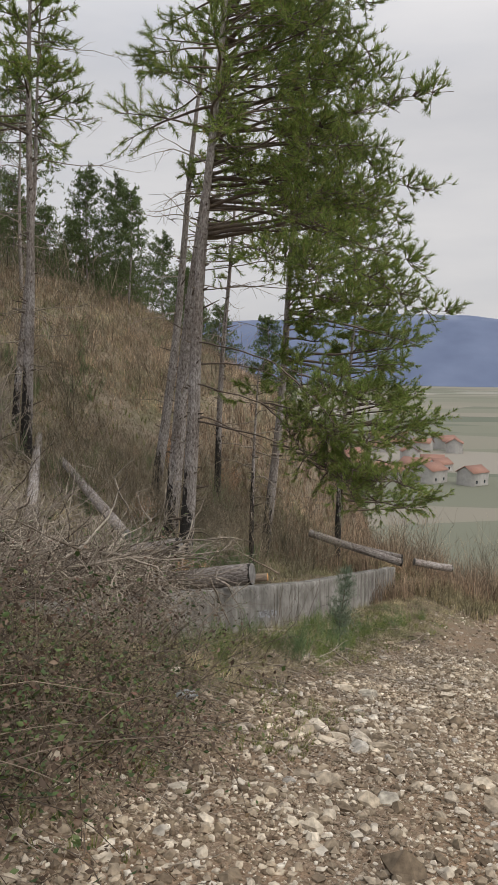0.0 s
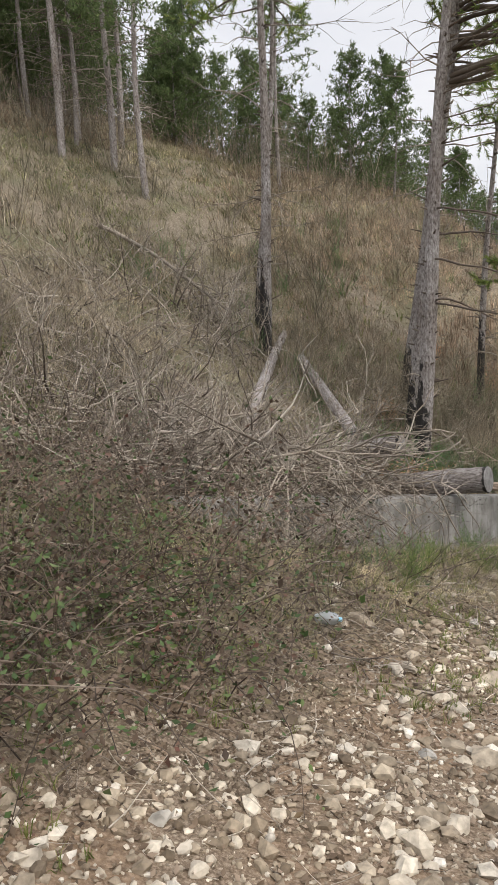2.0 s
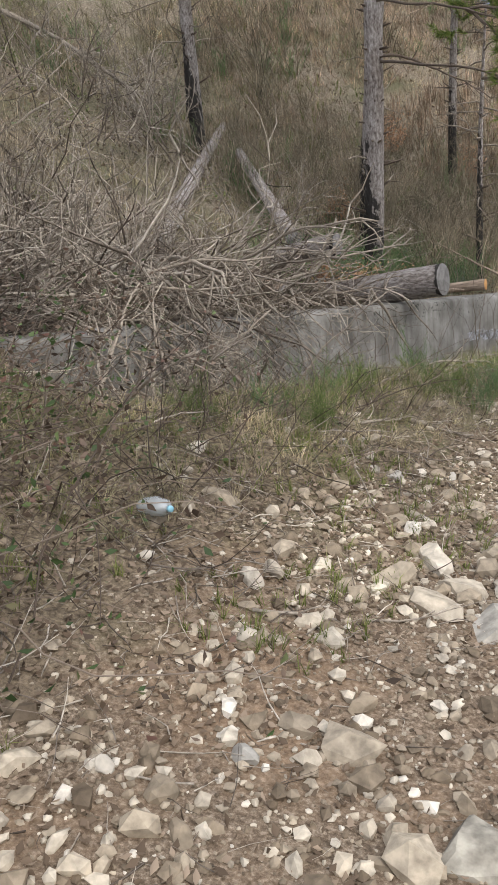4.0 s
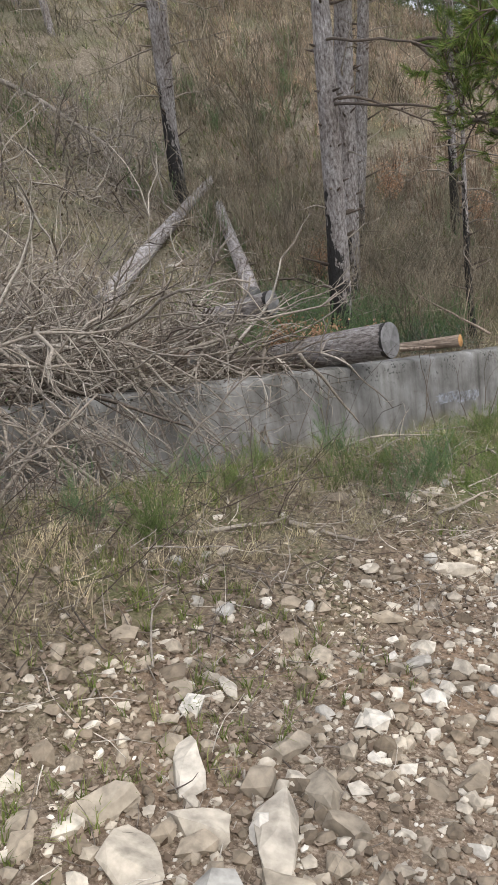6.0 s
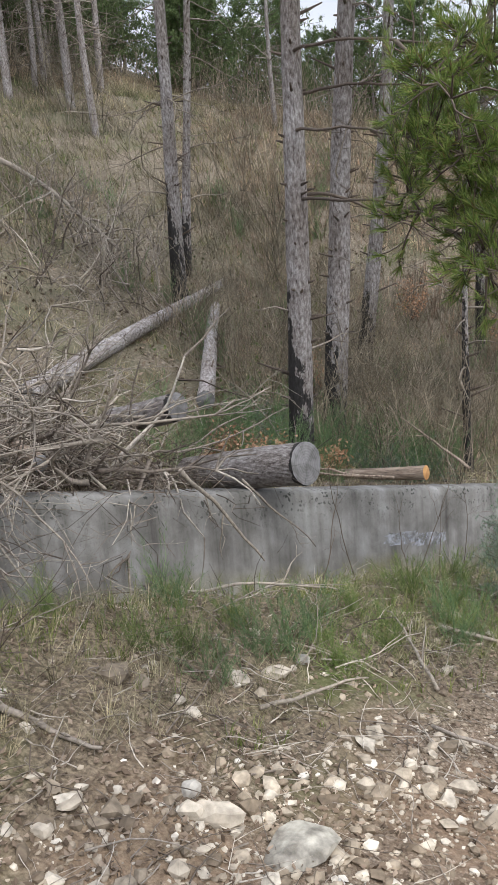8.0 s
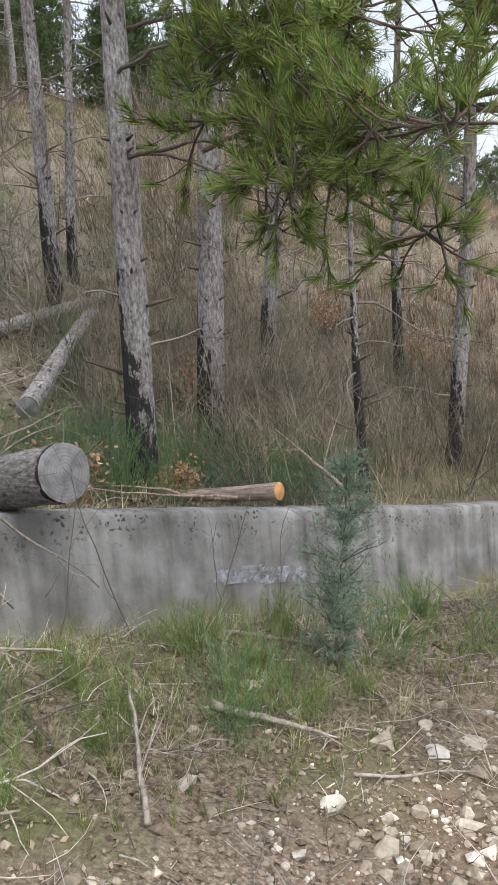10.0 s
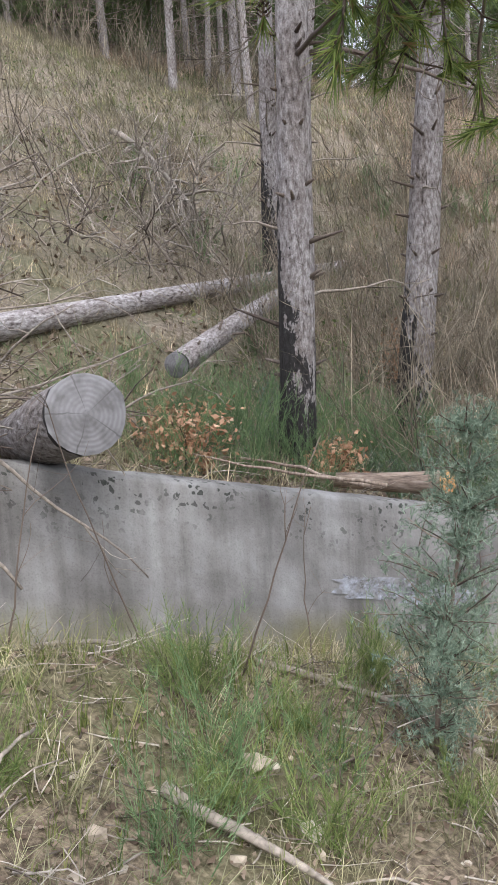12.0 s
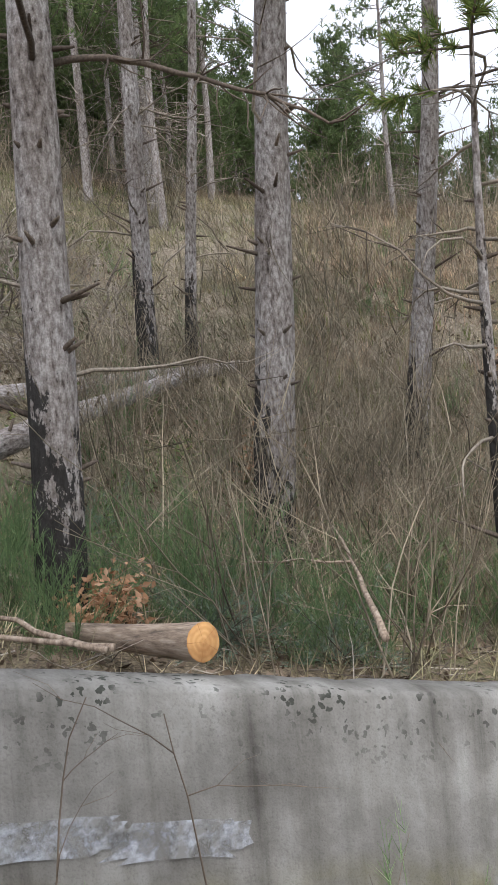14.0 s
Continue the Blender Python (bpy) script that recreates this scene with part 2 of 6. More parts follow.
def ground_material():
    mat, tree, bsdf = material("earth_and_gravel", 0.95)
    geo = tree.nodes.new("ShaderNodeNewGeometry")
    pos = geo.outputs["Position"]

    def along(vec, off):
        d = tree.nodes.new("ShaderNodeVectorMath")
        d.operation = "DOT_PRODUCT"
        tree.links.new(pos, d.inputs[0])
        d.inputs[1].default_value = (vec[0], vec[1], 0)
        return math_node(tree, "SUBTRACT", d.outputs["Value"], off)

    v = along(DV, float(ORG @ DV))
    wob = noise_tex(tree, 0.8, 5, pos)
    v_edge = math_node(tree, "ADD", v, math_node(tree, "MULTIPLY", math_node(tree, "SUBTRACT", wob, 0.5), 2.4))
    # gravel
    vor = node(tree, "ShaderNodeTexVoronoi", Scale=46.0)
    tree.links.new(pos, vor.inputs["Vector"])
    stones = ramp(tree, [(0.0, (0.1, 0.076, 0.054)), (0.35, (0.2, 0.155, 0.11)), (0.7, (0.34, 0.28, 0.215)), (1.0, (0.5, 0.445, 0.37))], vor.outputs["Color"])
    gap = ramp(tree, [(0.25, (1, 1, 1)), (0.6, (0.42, 0.36, 0.3))], vor.outputs["Distance"])
    gravel = mixed(tree, 1.0, stones, gap, "MULTIPLY")
    grit = ramp(tree, [(0.36, (0.05, 0.036, 0.025)), (0.5, (0.18, 0.135, 0.096)), (0.63, (0.42, 0.345, 0.265))], noise_tex(tree, 55, 8, pos, 0.75))
    gravel = mixed(tree, 0.75, gravel, grit)
    soil = ramp(tree, [(0.34, (0.09, 0.056, 0.034)), (0.52, (0.235, 0.155, 0.097)), (0.68, (0.4, 0.285, 0.19))], noise_tex(tree, 24, 8, pos, 0.7))
    patch = ramp(tree, [(0.42, (0, 0, 0)), (0.6, (1, 1, 1))], noise_tex(tree, 1.1, 4, pos))
    track = ramp(tree, [(0.0, (0, 0, 0)), (1.0, (1, 1, 1))], math_node(tree, "MULTIPLY", math_node(tree, "SUBTRACT", v_edge, 4.0), 0.7, True))
    road = mixed(tree, math_node(tree, "MAXIMUM", math_node(tree, "MULTIPLY", patch, 0.6), math_node(tree, "MULTIPLY", track, 0.85)), gravel, soil)
    # leaf and needle litter
    litter = ramp(tree, [(0.36, (0.045, 0.034, 0.024)), (0.5, (0.15, 0.118, 0.08)), (0.64, (0.31, 0.25, 0.172))], noise_tex(tree, 30, 8, pos, 0.75))
    moss = ramp(tree, [(0.5, (0, 0, 0)), (0.68, (1, 1, 1))], noise_tex(tree, 0.9, 5, pos))
    litter = mixed(tree, math_node(tree, "MULTIPLY", moss, 0.65), litter, (0.095, 0.115, 0.035))
    # dry hillside
    dry = ramp(tree, [(0.36, (0.085, 0.068, 0.049)), (0.5, (0.2, 0.165, 0.122)), (0.62, (0.39, 0.33, 0.25))], noise_tex(tree, 14, 9, pos, 0.78))
    rust = ramp(tree, [(0.45, (0, 0, 0)), (0.65, (1, 1, 1))], noise_tex(tree, 0.16, 4, pos))
    dry = mixed(tree, math_node(tree, "MULTIPLY", rust, 0.4), dry, (0.15, 0.12, 0.08))
    herb = ramp(tree, [(0.48, (0, 0, 0)), (0.62, (1, 1, 1))], noise_tex(tree, 0.4, 5, pos))
    dry = mixed(tree, math_node(tree, "MULTIPLY", herb, 0.55), dry, (0.085, 0.1, 0.04))
    on_road = ramp(tree, [(0.0, (0, 0, 0)), (1.0, (1, 1, 1))], math_node(tree, "MULTIPLY", math_node(tree, "SUBTRACT", v_edge, 2.5), 1.4, True))
    on_hill = ramp(tree, [(0.0, (0, 0, 0)), (1.0, (1, 1, 1))], math_node(tree, "MULTIPLY", math_node(tree, "SUBTRACT", -3.0, v_edge), 0.4, True))
    beyond = ramp(tree, [(0.0, (0, 0, 0)), (1.0, (1, 1, 1))], math_node(tree, "MULTIPLY", math_node(tree, "SUBTRACT", v_edge, 8.0), 0.5, True))
    col = mixed(tree, on_road, litter, road)
    col = mixed(tree, on_hill, col, dry)
    col = mixed(tree, beyond, col, dry)
    # fields of the plain
    sep = tree.nodes.new("ShaderNodeSeparateXYZ")
    tree.links.new(pos, sep.inputs[0])
    low = math_node(tree, "LESS_THAN", sep.outputs[2], -45.0)
    mp = node(tree, "ShaderNodeMapping", Scale=(0.004, 0.012, 0.0))
    tree.links.new(pos, mp.inputs[0])
    fv = node(tree, "ShaderNodeTexVoronoi", Scale=1.0)
    tree.links.new(mp.outputs[0], fv.inputs["Vector"])
    fields = ramp(tree, [(0.0, (0.1, 0.115, 0.085)), (0.4, (0.16, 0.165, 0.125)), (0.7, (0.22, 0.2, 0.165)), (1.0, (0.3, 0.3, 0.28))], fv.outputs["Color"])
    col = mixed(tree, low, col, fields)
    tree.links.new(col, bsdf.inputs["Base Color"])
    h = math_node(tree, "ADD", math_node(tree, "MULTIPLY", vor.outputs["Distance"], -0.12), noise_tex(tree, 60, 6, pos))
    add_bump(tree, bsdf, h, 0.6, 0.02)
    return mat


def concrete_material():
    mat, tree, bsdf = material("weathered_concrete", 0.92)
    geo = tree.nodes.new("ShaderNodeNewGeometry")
    tc = tree.nodes.new("ShaderNodeAttribute")
    tc.attribute_name = "plan"
    ob = tc.outputs["Vector"]
    base = ramp(tree, [(0.32, (0.125, 0.119, 0.109)), (0.5, (0.225, 0.218, 0.205)), (0.68, (0.34, 0.333, 0.318))], noise_tex(tree, 1.6, 8, ob, 0.65))
    st = node(tree, "ShaderNodeMapping", Scale=(3.2, 1.0, 0.22))
    tree.links.new(ob, st.inputs[0])
    streak = ramp(tree, [(0.32, (0.28, 0.27, 0.25)), (0.46, (0.84, 0.83, 0.81)), (0.68, (1.3, 1.31, 1.32))], noise_tex(tree, 1.3, 7, st.outputs[0], 0.6))
    col = mixed(tree, 0.85, base, streak, "MULTIPLY")
    sep = tree.nodes.new("ShaderNodeSeparateXYZ")
    tree.links.new(ob, sep.inputs[0])
    depth = sep.outputs[2]
    # dark lichen along the upper edge, in spots
    spots = node(tree, "ShaderNodeTexVoronoi", Scale=19.0)
    wob = node(tree, "ShaderNodeTexNoise", Scale=22.0, Detail=4.0)
    tree.links.new(ob, wob.inputs["Vector"])
    tree.links.new(mixed(tree, 0.09, ob, wob.outputs["Color"], "ADD"), spots.inputs["Vector"])
    near = math_node(tree, "MULTIPLY", math_node(tree, "ADD", depth, 0.42), 2.6, True)
    clump = ramp(tree, [(0.46, (0, 0, 0)), (0.56, (1, 1, 1))], noise_tex(tree, 2.3, 5, ob))
    sp = math_node(tree, "LESS_THAN", spots.outputs["Distance"], 0.3)
    dark = math_node(tree, "MULTIPLY", math_node(tree, "MULTIPLY", sp, clump), near)
    col = mixed(tree, math_node(tree, "MULTIPLY", dark, 0.95), col, (0.045, 0.048, 0.04))
    # lime wash and moss low down
    pale = ramp(tree, [(0.55, (0, 0, 0)), (0.7, (1, 1, 1))], noise_tex(tree, 1.3, 4, ob))
    low = math_node(tree, "MULTIPLY", math_node(tree, "SUBTRACT", -0.4, depth), 2.2, True)
    col = mixed(tree, math_node(tree, "MULTIPLY", math_node(tree, "MULTIPLY", pale, low), 0.55), col, (0.6, 0.6, 0.6))
    foot = math_node(tree, "MULTIPLY", math_node(tree, "SUBTRACT", -0.7, depth), 3.5, True)
    mossy = ramp(tree, [(0.4, (0, 0, 0)), (0.62, (1, 1, 1))], noise_tex(tree, 2.0, 5, ob))
    col = mixed(tree, math_node(tree, "MULTIPLY", math_node(tree, "MULTIPLY", foot, mossy), 0.8), col, (0.2, 0.185, 0.05))
    pits = noise_tex(tree, 90, 4, ob)
    col = mixed(tree, 0.35, col, ramp(tree, [(0.3, (0.5, 0.5, 0.5)), (0.5, (1.1, 1.1, 1.1))], pits), "MULTIPLY")
    tree.links.new(col, bsdf.inputs["Base Color"])
    add_bump(tree, bsdf, math_node(tree, "ADD", math_node(tree, "MULTIPLY", pits, 0.4), math_node(tree, "MULTIPLY", noise_tex(tree, 7, 8, ob), 2.0)), 0.35, 0.012)
    return mat


def bark_material(name, charred=2.0, grey=1.0):
    """Flaky pine bark, pale grey plates between dark fissures, blackened in patches towards the root. Object z runs from the root up."""
    mat, tree, bsdf = material(name, 0.95)
    tc = tree.nodes.new("ShaderNodeTexCoord")
    ob = tc.outputs["Object"]
    mp = node(tree, "ShaderNodeMapping", Scale=(1.0, 1.0, 0.42))
    tree.links.new(ob, mp.inputs[0])
    g = grey
    flakes = noise_tex(tree, 31, 7, mp.outputs[0], 0.62)
    plate = ramp(tree, [(0.31, (0.06 * g, 0.05 * g, 0.045 * g)), (0.4, (0.17 * g, 0.15 * g, 0.14 * g)), (0.5, (0.26 * g, 0.24 * g, 0.23 * g)), (0.64, (0.4 * g, 0.38 * g, 0.37 * g))], flakes)
    tone = ramp(tree, [(0.35, (0.85, 0.8, 0.76)), (0.65, (1.3, 1.3, 1.31))], noise_tex(tree, 3.0, 4, mp.outputs[0]))
    col = mixed(tree, 1.0, plate, tone, "MULTIPLY")
    col = mixed(tree, 0.6, col, ramp(tree, [(0.35, (0.6, 0.6, 0.6)), (0.65, (1.25, 1.25, 1.25))], noise_tex(tree, 75, 4, ob)), "MULTIPLY")
    sep = tree.nodes.new("ShaderNodeSeparateXYZ")
    tree.links.new(ob, sep.inputs[0])
    up = math_node(tree, "DIVIDE", sep.outputs[2], charred)
    side = math_node(tree, "MULTIPLY", sep.outputs[0], 3.2)
    n1 = noise_tex(tree, 9.5, 7, mp.outputs[0], 0.7)
    field = math_node(tree, "SUBTRACT", math_node(tree, "MULTIPLY", n1, 3.8), math_node(tree, "ADD", up, side))
    burn = ramp(tree, [(0.62, (0, 0, 0)), (0.68, (1, 1, 1))], field)
    col = mixed(tree, math_node(tree, "MULTIPLY", burn, 0.93), col, (0.02, 0.019, 0.018))
    tree.links.new(col, bsdf.inputs["Base Color"])
    add_bump(tree, bsdf, flakes, 1.0, 0.03)
    return mat


def wood_material(name, stops, scale=14, stretch=(1, 1, 1), rough=0.85):
    mat, tree, bsdf = material(name, rough)
    tc = tree.nodes.new("ShaderNodeTexCoord")
    mp = node(tree, "ShaderNodeMapping", Scale=stretch)
    tree.links.new(tc.outputs["Object"], mp.inputs[0])
    n = noise_tex(tree, scale, 7, mp.outputs[0], 0.65)
    col = ramp(tree, stops, n)
    tree.links.new(col, bsdf.inputs["Base Color"])
    add_bump(tree, bsdf, n, 0.6, 0.01)
    return mat


def cut_material(name, pale, ring, dark):
    """A sawn log's end: growth rings round the object's z axis, with radial cracks."""
    mat, tree, bsdf = material(name, 0.8)
    tc = tree.nodes.new("ShaderNodeTexCoord")
    ob = tc.outputs["Object"]
    sep = tree.nodes.new("ShaderNodeSeparateXYZ")
    tree.links.new(ob, sep.inputs[0])
    wave = node(tree, "ShaderNodeTexWave", Scale=13.0, Distortion=2.5, Detail=2.0)
    wave.wave_type, wave.rings_direction = "RINGS", "Z"
    tree.links.new(ob, wave.inputs["Vector"])
    col = mixed(tree, math_node(tree, "MULTIPLY", wave.outputs["Fac"], 0.55), pale, ring)
    blot = ramp(tree, [(0.42, (0, 0, 0)), (0.62, (1, 1, 1))], noise_tex(tree, 9, 5, ob))
    col = mixed(tree, math_node(tree, "MULTIPLY", blot, 0.7), col, dark)
    ang = math_node(tree, "ARCTAN2", sep.outputs[1], sep.outputs[0])
    rad = math_node(tree, "SINE", math_node(tree, "MULTIPLY", math_node(tree, "ADD", ang, math_node(tree, "MULTIPLY", noise_tex(tree, 6, 3, ob), 0.5)), 5.0))
    line = math_node(tree, "GREATER_THAN", rad, 0.992)
    col = mixed(tree, math_node(tree, "MULTIPLY", line, 0.7), col, dark)
    tree.links.new(col, bsdf.inputs["Base Color"])
    add_bump(tree, bsdf, wave.outputs["Fac"], 0.25, 0.004)
    return mat


GROUND = ground_material()
CONCRETE = concrete_material()
BARK = bark_material("charred_pine_bark", 2.0)
BARK_FAR = bark_material("grey_pine_bark", 0.3, 1.1)
DEADWOOD = island_material("grey_dead_wood", [(0, (0.08, 0.064, 0.052)), (0.35, (0.19, 0.16, 0.135)), (0.7, (0.35, 0.31, 0.265)), (1, (0.56, 0.51, 0.45))], 0.9, 0, 40)
TWIG = island_material("brown_twigs", [(0, (0.055, 0.042, 0.034)), (0.5, (0.125, 0.098, 0.08)), (1, (0.26, 0.21, 0.17))], 0.9)
LIMB = island_material("limb_bark", [(0, (0.1, 0.078, 0.065)), (1, (0.2, 0.165, 0.14))], 0.95, 0, 60)
NEEDLE = island_material("pine_needles", [(0, (0.085, 0.14, 0.04)), (0.5, (0.2, 0.285, 0.076)), (0.88, (0.35, 0.44, 0.125)), (0.96, (0.34, 0.24, 0.12)), (1, (0.24, 0.16, 0.08))], 0.5, 0.5)
# far wood's needles: paler, greyer green that stands in for aerial haze
NEEDLE_FAR = island_material("far_needles", [(0, (0.075, 0.115, 0.05)), (0.6, (0.13, 0.185, 0.075)), (1, (0.19, 0.245, 0.105))], 0.7, 0.4)
DRYGRASS = island_material("dry_grass", [(0, (0.22, 0.195, 0.145)), (0.5, (0.39, 0.35, 0.27)), (1, (0.55, 0.5, 0.395))], 0.85, 0.35, 0, ((0.22, (0.65, 0.72, 0.6), (1.12, 1.06, 1.0)), (1.3, (0.5, 0.52, 0.48), (1.35, 1.33, 1.28)), (4.5, (0.5, 0.5, 0.48), (1.4, 1.4, 1.37))))
RUSTBRUSH = island_material("russet_brush", [(0, (0.25, 0.195, 0.155)), (0.5, (0.41, 0.34, 0.275)), (1, (0.55, 0.47, 0.39))], 0.9, 0.35, 0, ((0.2, (0.8, 0.74, 0.7), (1.12, 1.06, 1.0)), (1.3, (0.55, 0.54, 0.52), (1.35, 1.32, 1.3)), (4.5, (0.55, 0.55, 0.55), (1.35, 1.35, 1.35))))
GREENGRASS = island_material("green_grass", [(0, (0.09, 0.12, 0.03)), (0.6, (0.17, 0.21, 0.06)), (1, (0.31, 0.31, 0.13))], 0.7, 0.35)
GREYBRUSH = island_material("grey_bare_scrub", [(0, (0.17, 0.15, 0.122)), (0.5, (0.31, 0.275, 0.23)), (1, (0.46, 0.415, 0.35))], 0.9, 0.2, 0, ((0.2, (0.78, 0.8, 0.74), (1.1, 1.04, 1.0)), (1.6, (0.5, 0.5, 0.48), (1.35, 1.35, 1.3))))
HERB = island_material("green_undergrowth", [(0, (0.08, 0.11, 0.045)), (0.5, (0.15, 0.19, 0.08)), (1, (0.25, 0.28, 0.13))], 0.7, 0.35, 0, ((1.5, (0.55, 0.6, 0.55), (1.3, 1.3, 1.2)),))
BROOM = island_material("broom_stems", [(0, (0.1, 0.165, 0.075)), (0.6, (0.18, 0.28, 0.13)), (1, (0.29, 0.38, 0.2))], 0.7, 0.4)
JUNIPER = island_material("juniper_sprays", [(0, (0.12, 0.175, 0.13)), (0.6, (0.2, 0.27, 0.2)), (1, (0.31, 0.38, 0.29))], 0.75, 0.25)
BRAMBLE = island_material("bramble_leaves", [(0, (0.035, 0.06, 0.022)), (0.5, (0.07, 0.115, 0.038)), (0.78, (0.13, 0.175, 0.068)), (0.9, (0.13, 0.062, 0.048)), (1, (0.2, 0.13, 0.1))], 0.5, 0.2)
DEADLEAF = island_material("fallen_leaves", [(0, (0.09, 0.064, 0.045)), (0.5, (0.19, 0.142, 0.104)), (1, (0.36, 0.285, 0.22))], 0.8, 0.15)
STONE = island_material("limestone", [(0, (0.13, 0.1, 0.072)), (0.3, (0.24, 0.195, 0.145)), (0.65, (0.39, 0.335, 0.265)), (0.92, (0.54, 0.49, 0.415)), (1, (0.66, 0.62, 0.56))], 0.9, 0, 22)


# ---- ground, one sheet out to the horizon ----
def ground_sheet():
    near_s = np.arange(-16, 24.01, 0.16)
    far = np.array([*np.arange(0.4, 45, 1.0), 48, 54, 62, 75, 95, 130, 180, 260, 400, 650, 1100, 1900, 3000, 4400])
    ss = np.concatenate([(-16 - far)[::-1], near_s, 24 + far])
    near_v = np.concatenate([np.arange(-9, -0.5, 0.22), [-0.4, -0.25, -0.16, -0.14, -0.05], np.arange(0.05, 9, 0.14)])
    vs = np.concatenate([(-9 - far)[::-1], near_v, 9 + far])
    S, V = np.meshgrid(ss, vs, indexing="ij")
    Z = ground_z(S, V)
    X, Y = xy(S, V)
    near = (np.abs(S) < 70) & (np.abs(V) < 70)
    for i, j in zip(*np.nonzero(near)):
        Z[i, j] += bump(X[i, j], Y[i, j])
    m, n = S.shape
    idx = np.arange(m * n).reshape(m, n)
    quads = np.stack([idx[:-1, :-1], idx[:-1, 1:], idx[1:, 1:], idx[1:, :-1]], -1).reshape(-1, 4)[:, ::-1]
    g = Mesh()
    g.add(np.stack([X, Y, Z], -1).reshape(-1, 3), quads)
    return g.link("ground", GROUND)


ground = tagged(ground_sheet(), "stony forest track with litter verge and dry brown hillside", "ground", kind="structure")


def mountains():
    mat, tree, bsdf = material("haze_blue_mountain", 1.0)
    geo = tree.nodes.new("ShaderNodeNewGeometry")
    sep = tree.nodes.new("ShaderNodeSeparateXYZ")
    tree.links.new(geo.outputs["Position"], sep.inputs[0])
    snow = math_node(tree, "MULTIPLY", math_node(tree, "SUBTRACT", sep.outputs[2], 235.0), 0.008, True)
    # aerial haze is painted into the base colour as grey-blue
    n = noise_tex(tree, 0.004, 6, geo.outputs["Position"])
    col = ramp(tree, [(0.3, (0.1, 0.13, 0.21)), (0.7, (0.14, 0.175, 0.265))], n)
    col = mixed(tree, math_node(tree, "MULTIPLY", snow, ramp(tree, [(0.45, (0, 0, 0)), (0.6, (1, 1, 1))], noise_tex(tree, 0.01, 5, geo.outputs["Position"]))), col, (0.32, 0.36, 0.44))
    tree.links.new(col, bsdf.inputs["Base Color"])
    g = Mesh()
    az = np.linspace(-1.3, 1.75, 260)
    rows = []
    for k, (dist, frac) in enumerate(((3300, 0.0), (3500, 0.35), (3750, 0.75), (3950, 1.0))):
        ridge = []
        for a in az:
            h = 300 + 70 * noise.noise((a * 2.2, 0.3, 0)) + 30 * noise.noise((a * 7, 2.3, 0)) + 10 * noise.noise((a * 25, 5.3, 0))
            bumpy = 30 * noise.noise((a * 30, k * 3.7, 1)) * frac * (1 - frac) * 3
            ridge.append((dist * math.sin(a), dist * math.cos(a), -60 + frac * h + bumpy))
        rows.append(ridge)
    verts = np.array(rows)
    idx = np.arange(4 * len(az)).reshape(4, len(az))
    quads = np.stack([idx[:-1, :-1], idx[:-1, 1:], idx[1:, 1:], idx[1:, :-1]], -1).reshape(-1, 4)
    g.add(verts.reshape(-1, 3), quads)
    return tagged(g.link("backdrop", mat), "mountain range beyond the plain, haze painted in as blue", "mountains", kind="structure")


mountains()


# ---- concrete retaining wall ----
def wall():
    g = Mesh()
    ss = np.arange(WALL_S0, WALL_S1 + 0.01, 0.12)
    prof = [(0.0, -1.75), (0.0, -0.9), (0.0, -0.45), (0.0, -0.12), (0.0, -0.025), (-0.022, 0.0), (-0.15, 0.004), (-0.285, 0.0), (-0.31, -0.03), (-0.31, -0.6), (-0.31, -1.75)]
    verts = []
    for s in ss:
        x0, y0 = xy(s, 0)
        top = float(wall_top(s))
        for k, (dv, dz) in enumerate(prof):
            chip = 0.0
            if 3 <= k <= 8:
                chip = 0.02 * max(0, noise.noise((s * 3.0, k * 2.0, 9.0))) + 0.012 * noise.noise((s * 9, k, 2))
            off = 0.008 * noise.noise((s * 1.2, dz * 3, 4.0)) if k < 5 else 0
            vv = dv + off - (chip if k in (3, 4) else 0)
            x, y = xy(s, vv)
            verts.append((x, y, top + dz - (chip if k >= 4 else 0)))
    n = len(prof)
    idx = np.arange(len(verts)).reshape(-1, n)
    quads = np.stack([idx[:-1, :-1], idx[1:, :-1], idx[1:, 1:], idx[:-1, 1:]], -1).reshape(-1, 4)
    verts = np.array(verts)
    # local frame: x along the wall, z measured from the sloping top
    local = verts.copy()
    s_all, v_all = sv(verts[:, 0], verts[:, 1])
    local[:, 0], local[:, 1], local[:, 2] = s_all, -v_all, verts[:, 2] - wall_top(s_all)
    g.add(local, quads)
    ends = []
    for row in (idx[0], idx[-1]):
        for a in range(1, n - 1):
            ends.append((row[0], row[a], row[a + 1]))
    g.add(np.zeros((0, 3)), None, None)
    g.t.append(np.array(ends))
    ob = g.link("wall_retaining", CONCRETE, flat=False)
    return ob


def place_wall(ob):
    """Shears the wall so that its top follows the falling road."""
    co = np.empty(len(ob.data.vertices) * 3, np.float32)
    ob.data.vertices.foreach_get("co", co)
    co = co.reshape(-1, 3)
    s = co[:, 0].copy()
    fall = wall_top(s) - (-1.57 - 0.22 * s)
    co[:, 2] += fall
    ob.data.vertices.foreach_set("co", co.ravel())
    shear = Matrix(((DS[0], -DV[0], 0, ORG[0]), (DS[1], -DV[1], 0, ORG[1]), (-0.22, 0, 1, -1.57), (0, 0, 0, 1)))
    ob.data.update()
    return shear


retaining = wall()
SHEAR = place_wall(retaining)
local_co = np.empty(len(retaining.data.vertices) * 3, np.float32)
retaining.data.vertices.foreach_get("co", local_co)
plan_attr = retaining.data.attributes.new("plan", "FLOAT_VECTOR", "POINT")
plan_attr.data.foreach_set("vector", local_co)
retaining.data.transform(SHEAR)
tagged(retaining, "long weathered grey concrete retaining wall with dark lichen stains", "wall", kind="structure")


